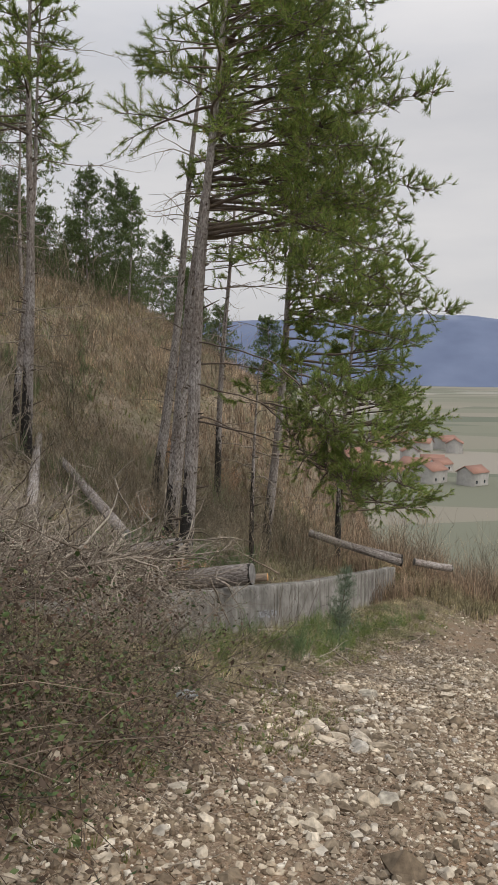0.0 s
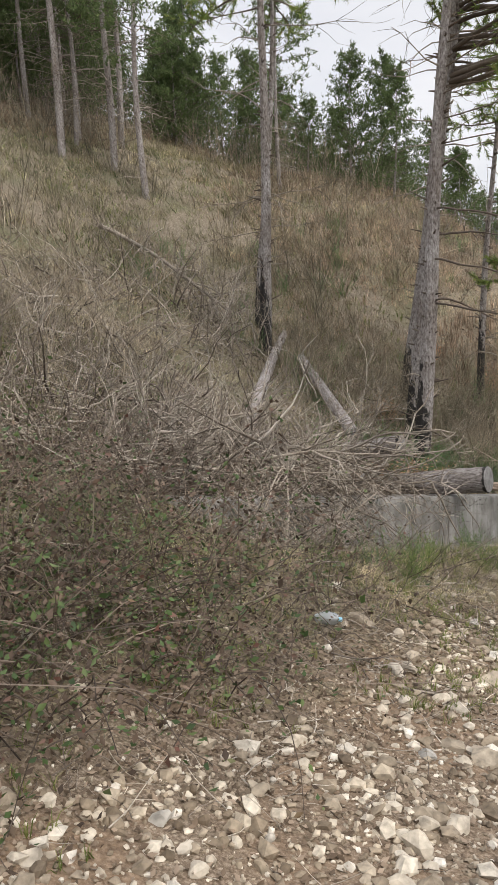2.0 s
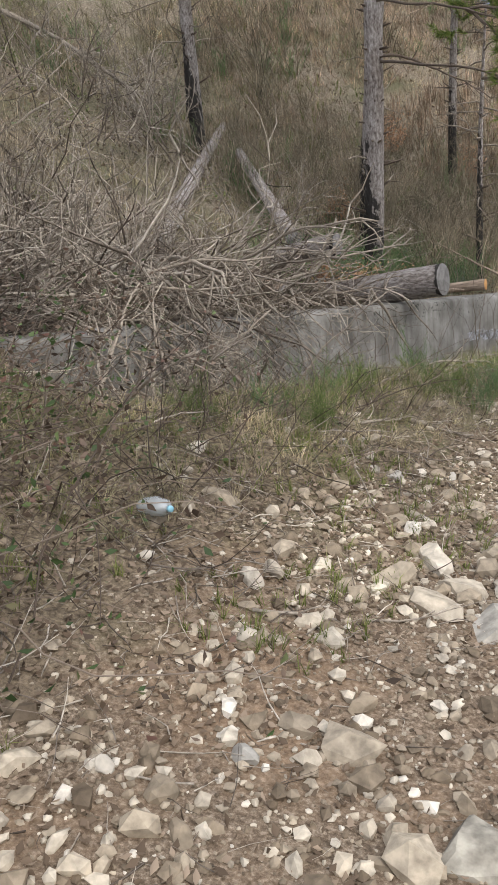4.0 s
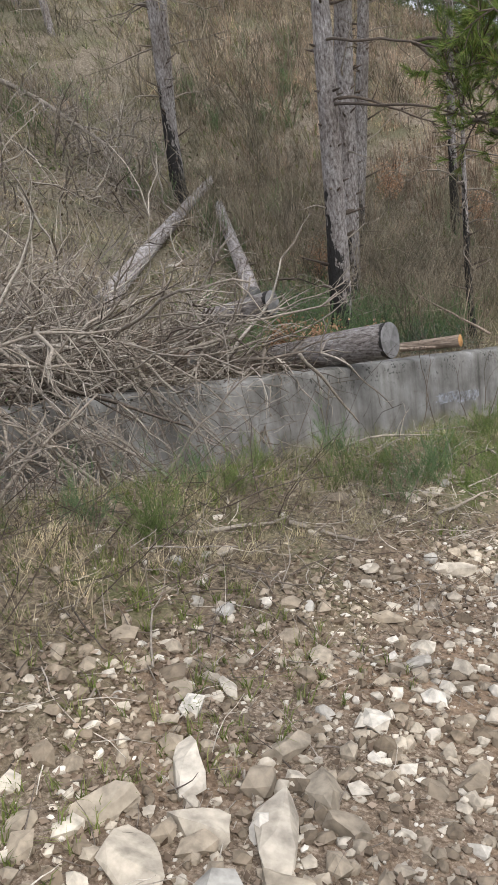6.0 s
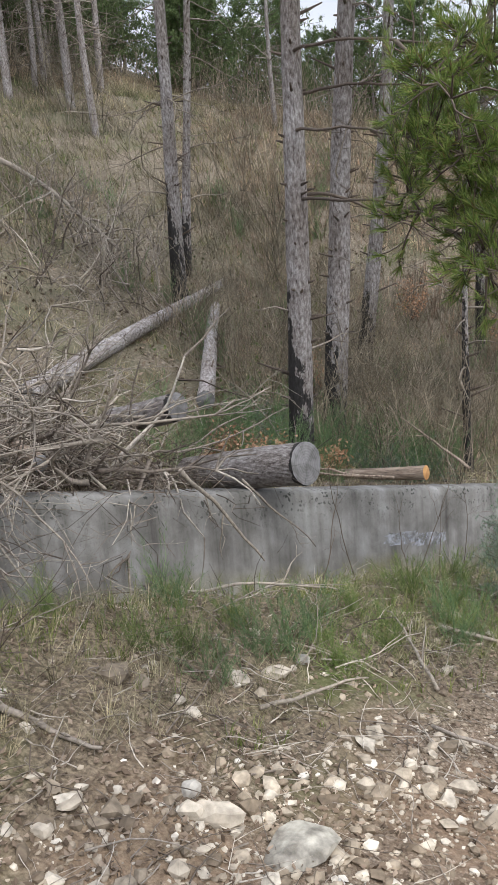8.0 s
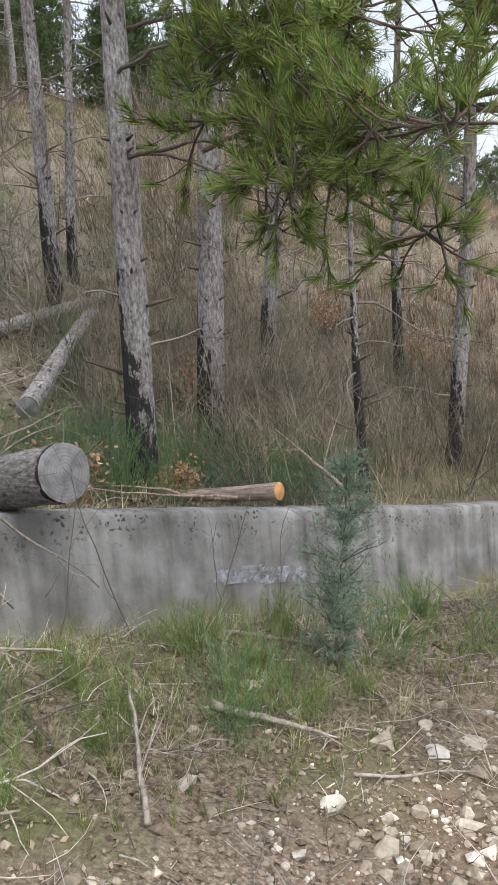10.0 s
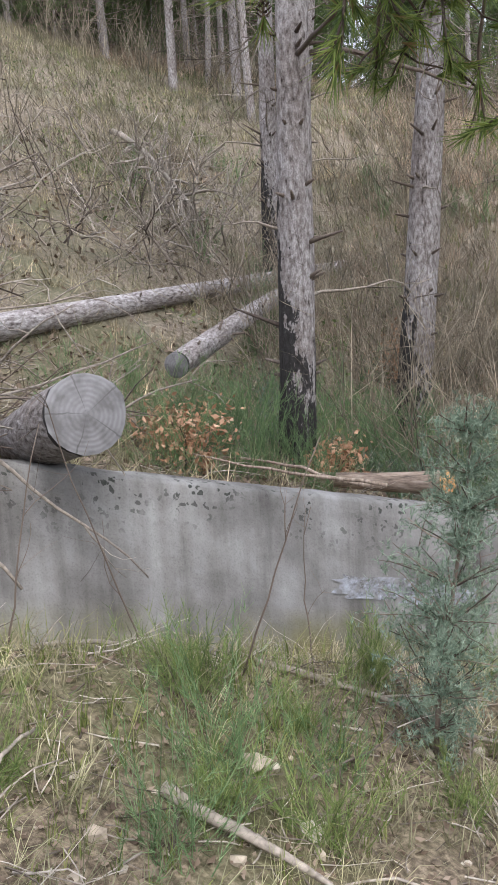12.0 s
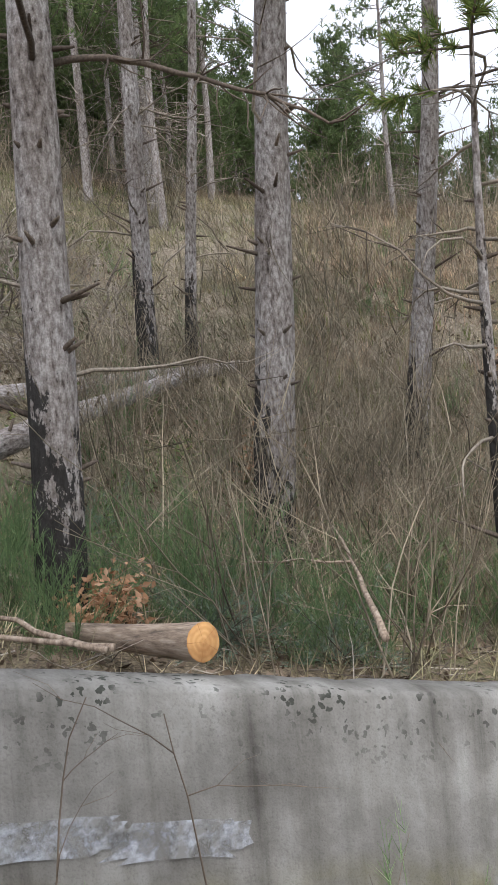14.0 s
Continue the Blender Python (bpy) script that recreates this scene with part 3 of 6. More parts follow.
# ---- pines ----
def needle_tufts(g, centres, dirs, count, length, width, rng, shoot=0.9, fan=0.75):
    """Tufts of needles, each needle one slim triangle, fanned round a shoot."""
    n = len(centres)
    if n == 0:
        return
    c = np.repeat(np.asarray(centres, float), count, 0)
    d = np.repeat(np.asarray(dirs, float), count, 0)
    r = rng.normal(0, 1, (n * count, 3))
    r /= np.linalg.norm(r, axis=1)[:, None]
    back = rng.uniform(0, shoot, (n * count, 1)) * length
    dirn = d * 0.9 + r * fan
    dirn /= np.linalg.norm(dirn, axis=1)[:, None]
    ln = length * rng.uniform(0.7, 1.15, (n * count, 1))
    root = c - d * back
    side = np.cross(dirn, rng.normal(0, 1, (n * count, 3)))
    side /= np.linalg.norm(side, axis=1)[:, None] + 1e-9
    w = width * rng.uniform(0.7, 1.2, (n * count, 1))
    verts = np.stack([root - side * w, root + side * w, root + dirn * ln], 1).reshape(-1, 3)
    g.add(verts, None, np.arange(n * count * 3).reshape(-1, 3))


def trunk_points(height, lean, rng, bend=0.06, z0=-0.5):
    zs = np.concatenate([[z0, 0, 0.25], np.arange(0.6, height, 0.5), [height]])
    a, b = rng.uniform(0, 6, 2)
    x = lean[0] * zs + bend * (np.sin(zs * 0.55 + a) - math.sin(a)) 
    y = lean[1] * zs + bend * (np.sin(zs * 0.45 + b) - math.sin(b))
    return np.stack([x, y, zs], 1)


def pine(x, y, z, r, height, lean=(0, 0), crown=(8, 14), spread=2.5, side=None, stubs=(1.2, 8), dead=14, fine=False, seed=1,
         bark=None, label="", tuft=None, limbs=46, dead_len=1.4, bias=0.0, boughs=()):
    """A pine: tapered trunk, stubs, bare dead limbs, live limbs and needle tufts. side: the heading (radians) that live limbs favour."""
    rng = np.random.default_rng(seed)
    root = empty("pine_tree", (x, y, z))
    pts = trunk_points(height, lean, rng)
    frac = np.clip(pts[:, 2] / height, 0, 1)
    rad = r * (1 - 0.86 * frac) + 0.12 * r * np.exp(-np.clip(pts[:, 2], 0, None) / 0.2)
    t = Mesh()
    # knobbly stem: finer rings with uneven radius
    zz = np.arange(-0.5, height, 0.14 if fine else 0.5)
    cx, cy = np.interp(zz, pts[:, 2], pts[:, 0]), np.interp(zz, pts[:, 2], pts[:, 1])
    rr = np.interp(zz, pts[:, 2], rad)
    sides = 20 if fine else 9
    ang = np.arange(sides) * 2 * math.pi / sides
    V = np.zeros((len(zz), sides, 3))
    for i, h in enumerate(zz):
        for j, a in enumerate(ang):
            k = 1 + (0.09 * noise.noise((math.cos(a) * 1.6, math.sin(a) * 1.6, h * 1.1 + seed)) + 0.05 * noise.noise((math.cos(a) * 5, math.sin(a) * 5, h * 2.6 + seed)) if fine else 0)
            V[i, j] = (cx[i] + rr[i] * k * math.cos(a), cy[i] + rr[i] * k * math.sin(a), h)
    i = np.arange(len(zz) - 1)[:, None] * sides
    j = np.arange(sides)[None]
    k2 = (j + 1) % sides
    t.add(V.reshape(-1, 3), np.stack([i + j, i + k2, i + sides + k2, i + sides + j], -1).reshape(-1, 4))
    t.link("trunk", bark or BARK, root)

    def axis(h):
        return np.array([np.interp(h, pts[:, 2], pts[:, 0]), np.interp(h, pts[:, 2], pts[:, 1]), h]), float(np.interp(h, pts[:, 2], rad))

    # stubs and knots
    st = Mesh()
    h = 0.8 + rng.uniform(0, 0.4)
    while h < min(crown[1], stubs[1]):
        for _ in range(rng.integers(2, 5) if h > stubs[0] else 1):
            a = rng.uniform(0, 2 * math.pi)
            c, rc = axis(h + rng.normal(0, 0.04))
            out = np.array([math.cos(a), math.sin(a), rng.uniform(0.1, 0.5)])
            ln = rng.uniform(0.04, 0.16) + (0.25 if rng.random() < 0.15 else 0)
            p0 = c + out * rc * 0.6
            st.tube([p0, c + out * (rc + ln * 0.5), c + out * (rc + ln)], [0.024, 0.015, 0.008], 5)
        h += rng.uniform(0.3, 0.55)
    if st.n:
        tagged(st.link("knot", LIMB, root, "dark broken branch stubs"), kind="stuff")
    # bare dead limbs
    for _ in range(dead):
        dl = Mesh()
        h = rng.uniform(stubs[0] + 0.6, crown[0] + (crown[1] - crown[0]) * 0.5)
        a = rng.uniform(0, 2 * math.pi)
        c, rc = axis(h)
        ln = dead_len * rng.uniform(0.4, 1.4)
        line = wander(c, (math.cos(a), math.sin(a), rng.uniform(-0.15, 0.35)), ln, 6, 0.2, 0.06, rng)
        dl.tube(line, np.linspace(0.018, 0.004, 7), 4)
        for _ in range(rng.integers(3, 8)):
            q = line[rng.integers(2, 7)]
            tw = wander(q, rng.normal(0, 1, 3) + (line[-1] - line[0]) * 0.8, ln * rng.uniform(0.15, 0.45), 3, 0.2, 0.05, rng)
            dl.tube(tw, np.linspace(0.007, 0.002, 4), 3)
        dl.link("dead_branch", DEADWOOD, root)
    # live limbs
    lb, nd = Mesh(), Mesh()
    cen, drs = [], []
    for q in range(limbs):
        f = (q + rng.random()) / limbs
        h = crown[0] + (crown[1] - crown[0]) * f
        a = rng.uniform(0, 2 * math.pi)
        reach = spread * (1 - 0.72 * f) * rng.uniform(0.65, 1.15)
        low = 1 - f
        if side is not None:
            off = (a - side + math.pi) % (2 * math.pi) - math.pi
            if bias and rng.random() < bias:
                a = side + rng.normal(0, 0.55)
                off = 0
            reach *= 0.45 + 0.55 * max(0, math.cos(off)) + (0.1 if abs(off) < 0.6 else 0)
            if h < crown[0] + 0.55 * (crown[1] - crown[0]) and abs(off) > 1.3:
                continue
        c, rc = axis(min(h, height * 0.99))
        line = wander(c, (math.cos(a), math.sin(a), 0.25 - 0.25 * low), reach, 8, 0.07, 0.035 * low - 0.02, rng)
        lb.tube(line, np.linspace(max(0.012, 0.028 * reach / 2), 0.006, 9), 5)
        for m in range(int(reach * 5) + 3):
            u = rng.uniform(0.55 if reach > 1.8 else 0.3, 1.0)
            p = line[min(8, int(u * 8))]
            dd = rng.normal(0, 0.55, 3) + (line[-1] - line[-3]) / (np.linalg.norm(line[-1] - line[-3]) + 1e-6) * 0.8 + np.array([0, 0, 0.15])
            tw = wander(p, dd, reach * rng.uniform(0.15, 0.34), 4, 0.15, -0.05, rng)
            lb.tube(tw, np.linspace(0.008, 0.004, 5), 3)
            for e in (2, 3, 4):
                cen.append(tw[e])
                dv = tw[e] - tw[e - 1]
                drs.append(dv / (np.linalg.norm(dv) + 1e-9))
        cen.append(line[-1])
        drs.append((line[-1] - line[-2]) / (np.linalg.norm(line[-1] - line[-2]) + 1e-9))
    cnt, ln, wd = tuft or (16, 0.13, 0.004)
    needle_tufts(nd, cen, drs, cnt, ln, wd, rng)
    if lb.n:
        tagged(lb.link("branch", LIMB, root), kind="stuff")
    if nd.n:
        tagged(nd.link("crown", NEEDLE if (fine or tuft is None or wd < 0.012) else NEEDLE_FAR, root, "dark green needle tufts"), kind="stuff")
    # long boughs: height, heading in degrees, reach, droop, share of the length that carries needles
    for h, head, reach, droop, bare in boughs:
        bb, bn = Mesh(), Mesh()
        c, rc = axis(h)
        if isinstance(head, tuple):
            c = np.array(head) - np.array([x, y, z])
            head = 0
        a = radians(head)
        if isinstance(droop, tuple):
            end = np.array(droop) - np.array([x, y, z])
            mid = (c + end) / 2 + [0, 0, 0.07 * np.linalg.norm(end - c)]
            u_ = np.linspace(0, 1, 15)[:, None]
            line = c * (1 - u_) ** 2 + 2 * mid * u_ * (1 - u_) + end * u_ ** 2 + np.cumsum(rng.normal(0, 0.016, (15, 3)), 0)
        else:
            line = wander(c, (math.cos(a), math.sin(a), 0.1), reach, 14, 0.08, droop, rng)
        bb.tube(line, np.linspace(0.022 if h < 6 else 0.013, 0.005, 15), 6)
        cen, drs = [], []
        for m in range(int(reach * (5 if h < 6 else 8))):
            u = rng.uniform(bare, 1.0)
            k = min(13, int(u * 14))
            dd = rng.normal(0, 0.7, 3) + (line[k + 1] - line[k]) * 2.2 / reach * 3 + np.array([0, 0, 0.25])
            tw = wander(line[k], dd, rng.uniform(0.25, 0.75) * (1.15 - 0.4 * u), 4, 0.18, -0.06, rng)
            bb.tube(tw, np.linspace(0.01, 0.005, 5), 4)
            for e in ((3, 4) if h < 6 else (2, 3, 4)):
                cen.append(tw[e])
                dv = tw[e] - tw[e - 1]
                drs.append(dv / (np.linalg.norm(dv) + 1e-9))
            for _ in range(2):
                t2 = wander(tw[rng.integers(1, 4)], dd + rng.normal(0, 0.8, 3), rng.uniform(0.12, 0.3), 3, 0.15, -0.08, rng)
                bb.tube(t2, np.linspace(0.006, 0.004, 4), 3)
                dv = t2[3] - t2[2]
                cen.append(t2[3])
                drs.append(dv / (np.linalg.norm(dv) + 1e-9))
        for m in range(int(reach * bare * 3)):
            k = rng.integers(2, 12)
            tw = wander(line[k], rng.normal(0, 1, 3), rng.uniform(0.2, 0.6), 4, 0.2, 0.08, rng)
            bb.tube(tw, np.linspace(0.006, 0.002, 5), 3)
        drs = np.array(drs) + [0, 0, 0.45]
        drs /= np.linalg.norm(drs, axis=1)[:, None]
        b_ob = bb.link("bough", LIMB, root)
        needle_tufts(bn, cen, drs, 34 if h < 6 else 26, 0.15, 0.0036 if h < 6 else 0.005, rng, 0.5, 0.55)
        tagged(bn.link("needles", NEEDLE, b_ob, "long green needles in tufts"), kind="stuff")
        for q in rng.integers(0, len(cen), 3 if h < 6 else 0):
            cone = Mesh()
            p = np.array(cen[q]) - np.array(drs[q]) * 0.08
            for ring in range(6):
                for w in range(7):
                    t = w * 0.9 + ring * 0.45
                    rr2 = 0.024 * math.sin(0.5 + ring * 0.42)
                    o = np.array([math.cos(t) * rr2, math.sin(t) * rr2, ring * 0.011 - 0.03])
                    q3 = np.array([math.cos(t), math.sin(t), 0.5]) * 0.014
                    sd = np.array([-math.sin(t), math.cos(t), 0]) * 0.008
                    cone.add([p + o - sd, p + o + sd, p + o + q3 + sd * 0.6, p + o + q3 - sd * 0.6], [(0, 1, 2, 3)])
            cone.link("cone", TWIG, b_ob, "open brown cone")
    return tagged(root, label, "tree", "pines")


ROADSIDE = math.atan2(DV[1], DV[0])
rbough = np.random.default_rng(5)
TIPS = ((3.9, (1.5, 13.75, 0.15)), (4.4, (1.8, 13.7, 0.55)), (3.5, (2.1, 13.25, -0.45)), (3.9, (2.6, 13.05, -0.35)), (4.3, (2.95, 13.0, -0.25)), (3.6, (2.6, 14.1, -0.65)), (5.0, (1.6, 13.35, 0.9)), (5.4, (1.9, 14.0, 1.35)), (4.7, (2.5, 13.5, 0.4)), (5.0, (3.1, 13.9, 0.5)))
MAINS = ((3.6, (2.3, 13.6, -0.35)), (4.4, (1.8, 13.75, 0.5)), (5.3, (2.3, 13.8, 1.1)))


def fork_at(h, tip, u):
    """A place along a main bough, where a side bough leaves it."""
    a = np.array([-1.2 + 0.066 * h, 16.6, -2.95 + h])
    return tuple(a * (1 - u) + np.array(tip) * u + [0, 0, 0.6 * u * (1 - u)])


LOW_BOUGHS = [(h, 0, 4.4, tip, 0.74) for h, tip in MAINS]
for k, (h, tip) in enumerate(TIPS):
    main = min(MAINS, key=lambda q: abs(q[1][2] - tip[2]))
    LOW_BOUGHS.append((h, fork_at(*main, (0.5, 0.62, 0.7)[k % 3]), 4.4, tip, 0.42))
HIGH_BOUGHS = [(6.4 + 0.42 * k, rbough.uniform(-58, 2), (5.6 - 0.1 * k) * rbough.uniform(0.8, 1.05), 0.03, 0.45) for k in range(20)]
wall_pine = pine(-1.2, 16.6, -2.95, 0.17, 15.5, (0.066, 0.0), (9.5, 15.3), 2.8, None, (1.0, 9), 12, True, 11,
     label="tall pine with grey plated bark charred black at the root", tuft=(26, 0.15, 0.006), limbs=60, boughs=LOW_BOUGHS + HIGH_BOUGHS)
pine(-1.78, 19.35, -3.1, 0.205, 17, (0.105, 0.0), (8.0, 16.8), 4.4, ROADSIDE, (1.0, 9), 8, True, 12,
     label="thick pine with blackened lower trunk and long roadside limbs", tuft=(24, 0.15, 0.007), limbs=125, bias=0.4, dead_len=1.7)
pine(-2.54, 23.4, -2.4, 0.17, 15, (0.105, 0.0), (8.5, 14.8), 2.6, ROADSIDE, (0.9, 8), 22, True, 13,
     label="pine with a trunk burnt black on one side", tuft=(22, 0.15, 0.008), limbs=50, dead_len=1.7)
pine(-5.95, 21.7, -0.85, 0.165, 14.5, (0.02, 0.0), (8.6, 14.3), 2.6, None, (1.2, 9), 26, True, 14,
     label="slim pine with many bare dead limbs on the slope", tuft=(22, 0.15, 0.008), limbs=40, dead_len=2.3)
pine(-6.75, 23.4, -0.5, 0.115, 13.5, (0.075, 0.0), (8.8, 13.3), 1.9, None, (1.2, 9), 18, True, 15,
     label="thin pine standing close behind a thicker one", tuft=(20, 0.15, 0.008), limbs=32)
pine(0.38, 19.75, -3.5, 0.075, 5.4, (0.02, 0.0), (4.4, 5.3), 1.0, None, (0.8, 4), 16, True, 16,
     label="young thin pine with bare lower stem behind the wall", tuft=(22, 0.14, 0.006), limbs=10, dead_len=1.3)
pine(0.85, 23.9, -4.15, 0.16, 14.5, (0.07, 0.0), (6.2, 14.2), 4.2, ROADSIDE, (0.8, 6), 18, True, 17,
     label="broad pine with bare lower limbs near the track", tuft=(26, 0.16, 0.009), limbs=130, dead_len=1.8)
pine(3.6, 27.5, -5.2, 0.13, 11.0, (0.05, 0.0), (1.8, 10.8), 3.9, ROADSIDE, (0.6, 3), 10, False, 19,
     label="bushy pine beyond the end of the wall", tuft=(24, 0.17, 0.011), limbs=120)
pine(-0.7, 26.5, -2.6, 0.12, 13, (0.05, 0.0), (7.5, 12.8), 2.0, None, (0.9, 8), 14, False, 18,
     label="slender grey pine among brown scrub", tuft=(18, 0.15, 0.009), limbs=36)


def bare_limb(tree_ob, start, bend, end, r0, seed):
    """A long bare limb with short side twigs, bent between two places."""
    r = np.random.default_rng(seed)
    base = np.array(tree_ob.location)
    a, m, e = (np.array(q, float) - base for q in (start, bend, end))
    u = np.linspace(0, 1, 16)[:, None]
    line = a * (1 - u) ** 2 + 2 * m * u * (1 - u) + e * u ** 2 + np.cumsum(r.normal(0, 0.012, (16, 3)), 0)
    g = Mesh()
    g.tube(line, np.linspace(r0, r0 * 0.3, 16), 7)
    for _ in range(22):
        k = r.integers(4, 16)
        tw = wander(line[k], r.normal(0, 0.8, 3) + (e - a) * 0.4, r.uniform(0.1, 0.55), 4, 0.2, 0.02, r)
        g.tube(tw, np.linspace(r0 * 0.3, r0 * 0.1, 5), 4)
    g.link("bare_limb", LIMB, tree_ob, "long bare lichen-grey limb")


bare_limb(wall_pine, (-1.05, 16.6, 0.72), (-0.35, 17.1, 0.75), (0.75, 17.3, -0.05), 0.026, 31)
bare_limb(wall_pine, (-1.0, 16.6, 1.9), (-0.2, 16.6, 2.1), (0.9, 16.9, 1.6), 0.024, 32)


# ---- logs ----
SAWN_GREY = cut_material("weathered_sawn_end", (0.24, 0.235, 0.235), (0.17, 0.165, 0.165), (0.1, 0.095, 0.09))
SAWN_ORANGE = cut_material("fresh_sawn_end", (0.62, 0.36, 0.15), (0.5, 0.25, 0.09), (0.34, 0.16, 0.06))
LOGBARK = bark_material("log_bark", 0.05, 0.8)
PALEBARK = bark_material("pale_log_bark", 0.02, 1.15)
BAREWOOD = wood_material("barked_wood", [(0.35, (0.13, 0.1, 0.08)), (0.5, (0.3, 0.23, 0.175)), (0.65, (0.44, 0.36, 0.29))], 9, (4, 4, 0.5))


def log(a, b, r0, r1, bark, cut, label, name="log", bend=0.03, sides=18, seed=0, knots=0):
    """A log from a (its sawn face) to b. Its own z axis runs along it."""
    a, b = Vector(a), Vector(b)
    axis = b - a
    ln = axis.length
    m = Matrix.Translation(a) @ axis.to_track_quat("Z", "Y").to_matrix().to_4x4()
    root = empty(name, a)
    root.matrix_basis = m
    steps = max(6, int(ln / 0.12))
    zs = np.linspace(0, ln, steps)
    g = Mesh()
    V = np.zeros((steps, sides, 3))
    for i, z in enumerate(zs):
        f = z / ln
        ox, oy = bend * math.sin(f * 3.1 + seed), bend * math.sin(f * 2.3 + 1 + seed) - bend * math.sin(1 + seed)
        for j in range(sides):
            t = 2 * math.pi * j / sides
            k = 1 + 0.06 * noise.noise((math.cos(t) * 1.5, math.sin(t) * 1.5, z * 2 + seed * 7)) + 0.035 * noise.noise((math.cos(t) * 5, math.sin(t) * 5, z * 5))
            r = (r0 + (r1 - r0) * f) * k
            V[i, j] = (ox - bend * math.sin(seed) + r * math.cos(t), oy + r * math.sin(t), z)
    i = np.arange(steps - 1)[:, None] * sides
    j = np.arange(sides)[None]
    k2 = (j + 1) % sides
    g.add(V.reshape(-1, 3), np.stack([i + j, i + k2, i + sides + k2, i + sides + j], -1).reshape(-1, 4))
    g.link("bark", bark, root)
    for ring, z, nm in ((V[0], -0.004, "sawn_end"), (V[-1], ln + 0.004, "sawn_end")):
        c = Mesh()
        cen = ring.mean(0)
        inner = cen + (ring - cen) * 0.955
        verts = np.vstack([ring, inner + [0, 0, z - ring[0][2]], [cen + [0, 0, z - ring[0][2]]]])
        quads = [(q, (q + 1) % sides, sides + (q + 1) % sides, sides + q) for q in range(sides)]
        tris = [(sides + q, sides + (q + 1) % sides, 2 * sides) for q in range(sides)]
        c.add(verts, quads, tris)
        c.link(nm, cut, root)
    rng = np.random.default_rng(seed + 50)
    for _ in range(knots):
        kn = Mesh()
        z, t = rng.uniform(0.2, ln - 0.1), rng.uniform(0, 6.28)
        r = r0 + (r1 - r0) * z / ln
        d = np.array([math.cos(t), math.sin(t), 0.3])
        q = np.array([0, 0, z])
        kn.tube([q + d * r * 0.7, q + d * (r + rng.uniform(0.03, 0.14))], [0.02, 0.01], 5)
        kn.link("knot", LIMB, root)
    return tagged(root, label, "log")


log((0.27, 13.4, -1.87), (-1.3, 13.86, -2.12), 0.2, 0.185, LOGBARK, SAWN_GREY, "thick felled log with grey sawn end lying on the wall", seed=1)
log((-1.02, 13.4, -1.36), (-1.98, 13.6, -1.52), 0.14, 0.13, LOGBARK, SAWN_GREY, "short grey log propped on the brush pile", seed=2)
log((0.655, 16.03, -2.62), (-0.7, 16.28, -2.78), 0.085, 0.055, BAREWOOD, SAWN_ORANGE, "peeled log with a fresh orange sawn end on the wall", seed=3)
log((-6.15, 24.1, -0.3), (-4.1, 14.6, -1.55), 0.1, 0.15, PALEBARK, SAWN_GREY, "long pale felled pine stem lying across the slope", seed=4, knots=14, bend=0.06)
log((-2.4, 16.3, -1.8), (-4.75, 21.2, -0.8), 0.125, 0.1, PALEBARK, SAWN_GREY, "pale felled pine stem leaning up the slope", seed=5, knots=10, bend=0.04)


# ---- scattering helpers ----
def spots(n, s0, s1, v0, v1, rng, keep=None):
    """n random places on the ground in a stretch of the plan, as an array of x, y, z."""
    s, v = rng.uniform(s0, s1, n), rng.uniform(v0, v1, n)
    if keep is not None:
        k = keep(s, v, rng)
        s, v = s[k], v[k]
    x, y = xy(s, v)
    z = ground_z(s, v) + np.array([bump(a, b) for a, b in zip(x, y)])
    return np.stack([x, y, z], 1)


def clumped(freq, cut):
    """Keeps places where a slow noise is above cut, so that growth stands in patches."""
    def keep(s, v, rng):
        return np.array([noise.noise((a * freq, b * freq, 5.5)) + rng.normal(0, 0.12) > cut for a, b in zip(s, v)], bool)
    return keep


def blades(g, roots, count, height, width, splay, rng, up=1.0, spread=0.0):
    """Slim two-piece blades or stems that rise from each root."""
    n = len(roots)
    if n == 0:
        return
    r = np.repeat(roots, count, 0) + rng.normal(0, spread or 0.035 * max(height, 0.3), (n * count, 3)) * [1, 1, 0] - [0, 0, 0.3 * spread]
    h = height * rng.uniform(0.45, 1.15, (n * count, 1)) * np.repeat(rng.uniform(0.7, 1.2, (n, 1)), count, 0)
    a = rng.uniform(0, 2 * math.pi, n * count)
    out = np.stack([np.cos(a), np.sin(a), np.zeros_like(a)], 1)
    lean = splay * rng.uniform(0.1, 1.0, (n * count, 1))
    side = np.stack([-np.sin(a + 0.7), np.cos(a + 0.7), np.zeros_like(a)], 1) * width * rng.uniform(0.6, 1.3, (n * count, 1))
    mid = r + out * lean * h * 0.35 + np.array([0, 0, 1.0]) * h * 0.55 * up
    tip = r + out * lean * h + np.array([0, 0, 1.0]) * h * up * (1 - 0.35 * lean)
    if spread:
        g.add(np.stack([r - side, r + side, tip], 1).reshape(-1, 3), None, np.arange(n * count * 3).reshape(-1, 3))
        return
    verts = np.stack([r - side, r + side, mid + side * 0.75, mid - side * 0.75, tip], 1).reshape(-1, 3)
    b = np.arange(n * count)[:, None] * 5
    g.add(verts, b + np.array([[0, 1, 2, 3]]), b + np.array([[3, 2, 4]]))


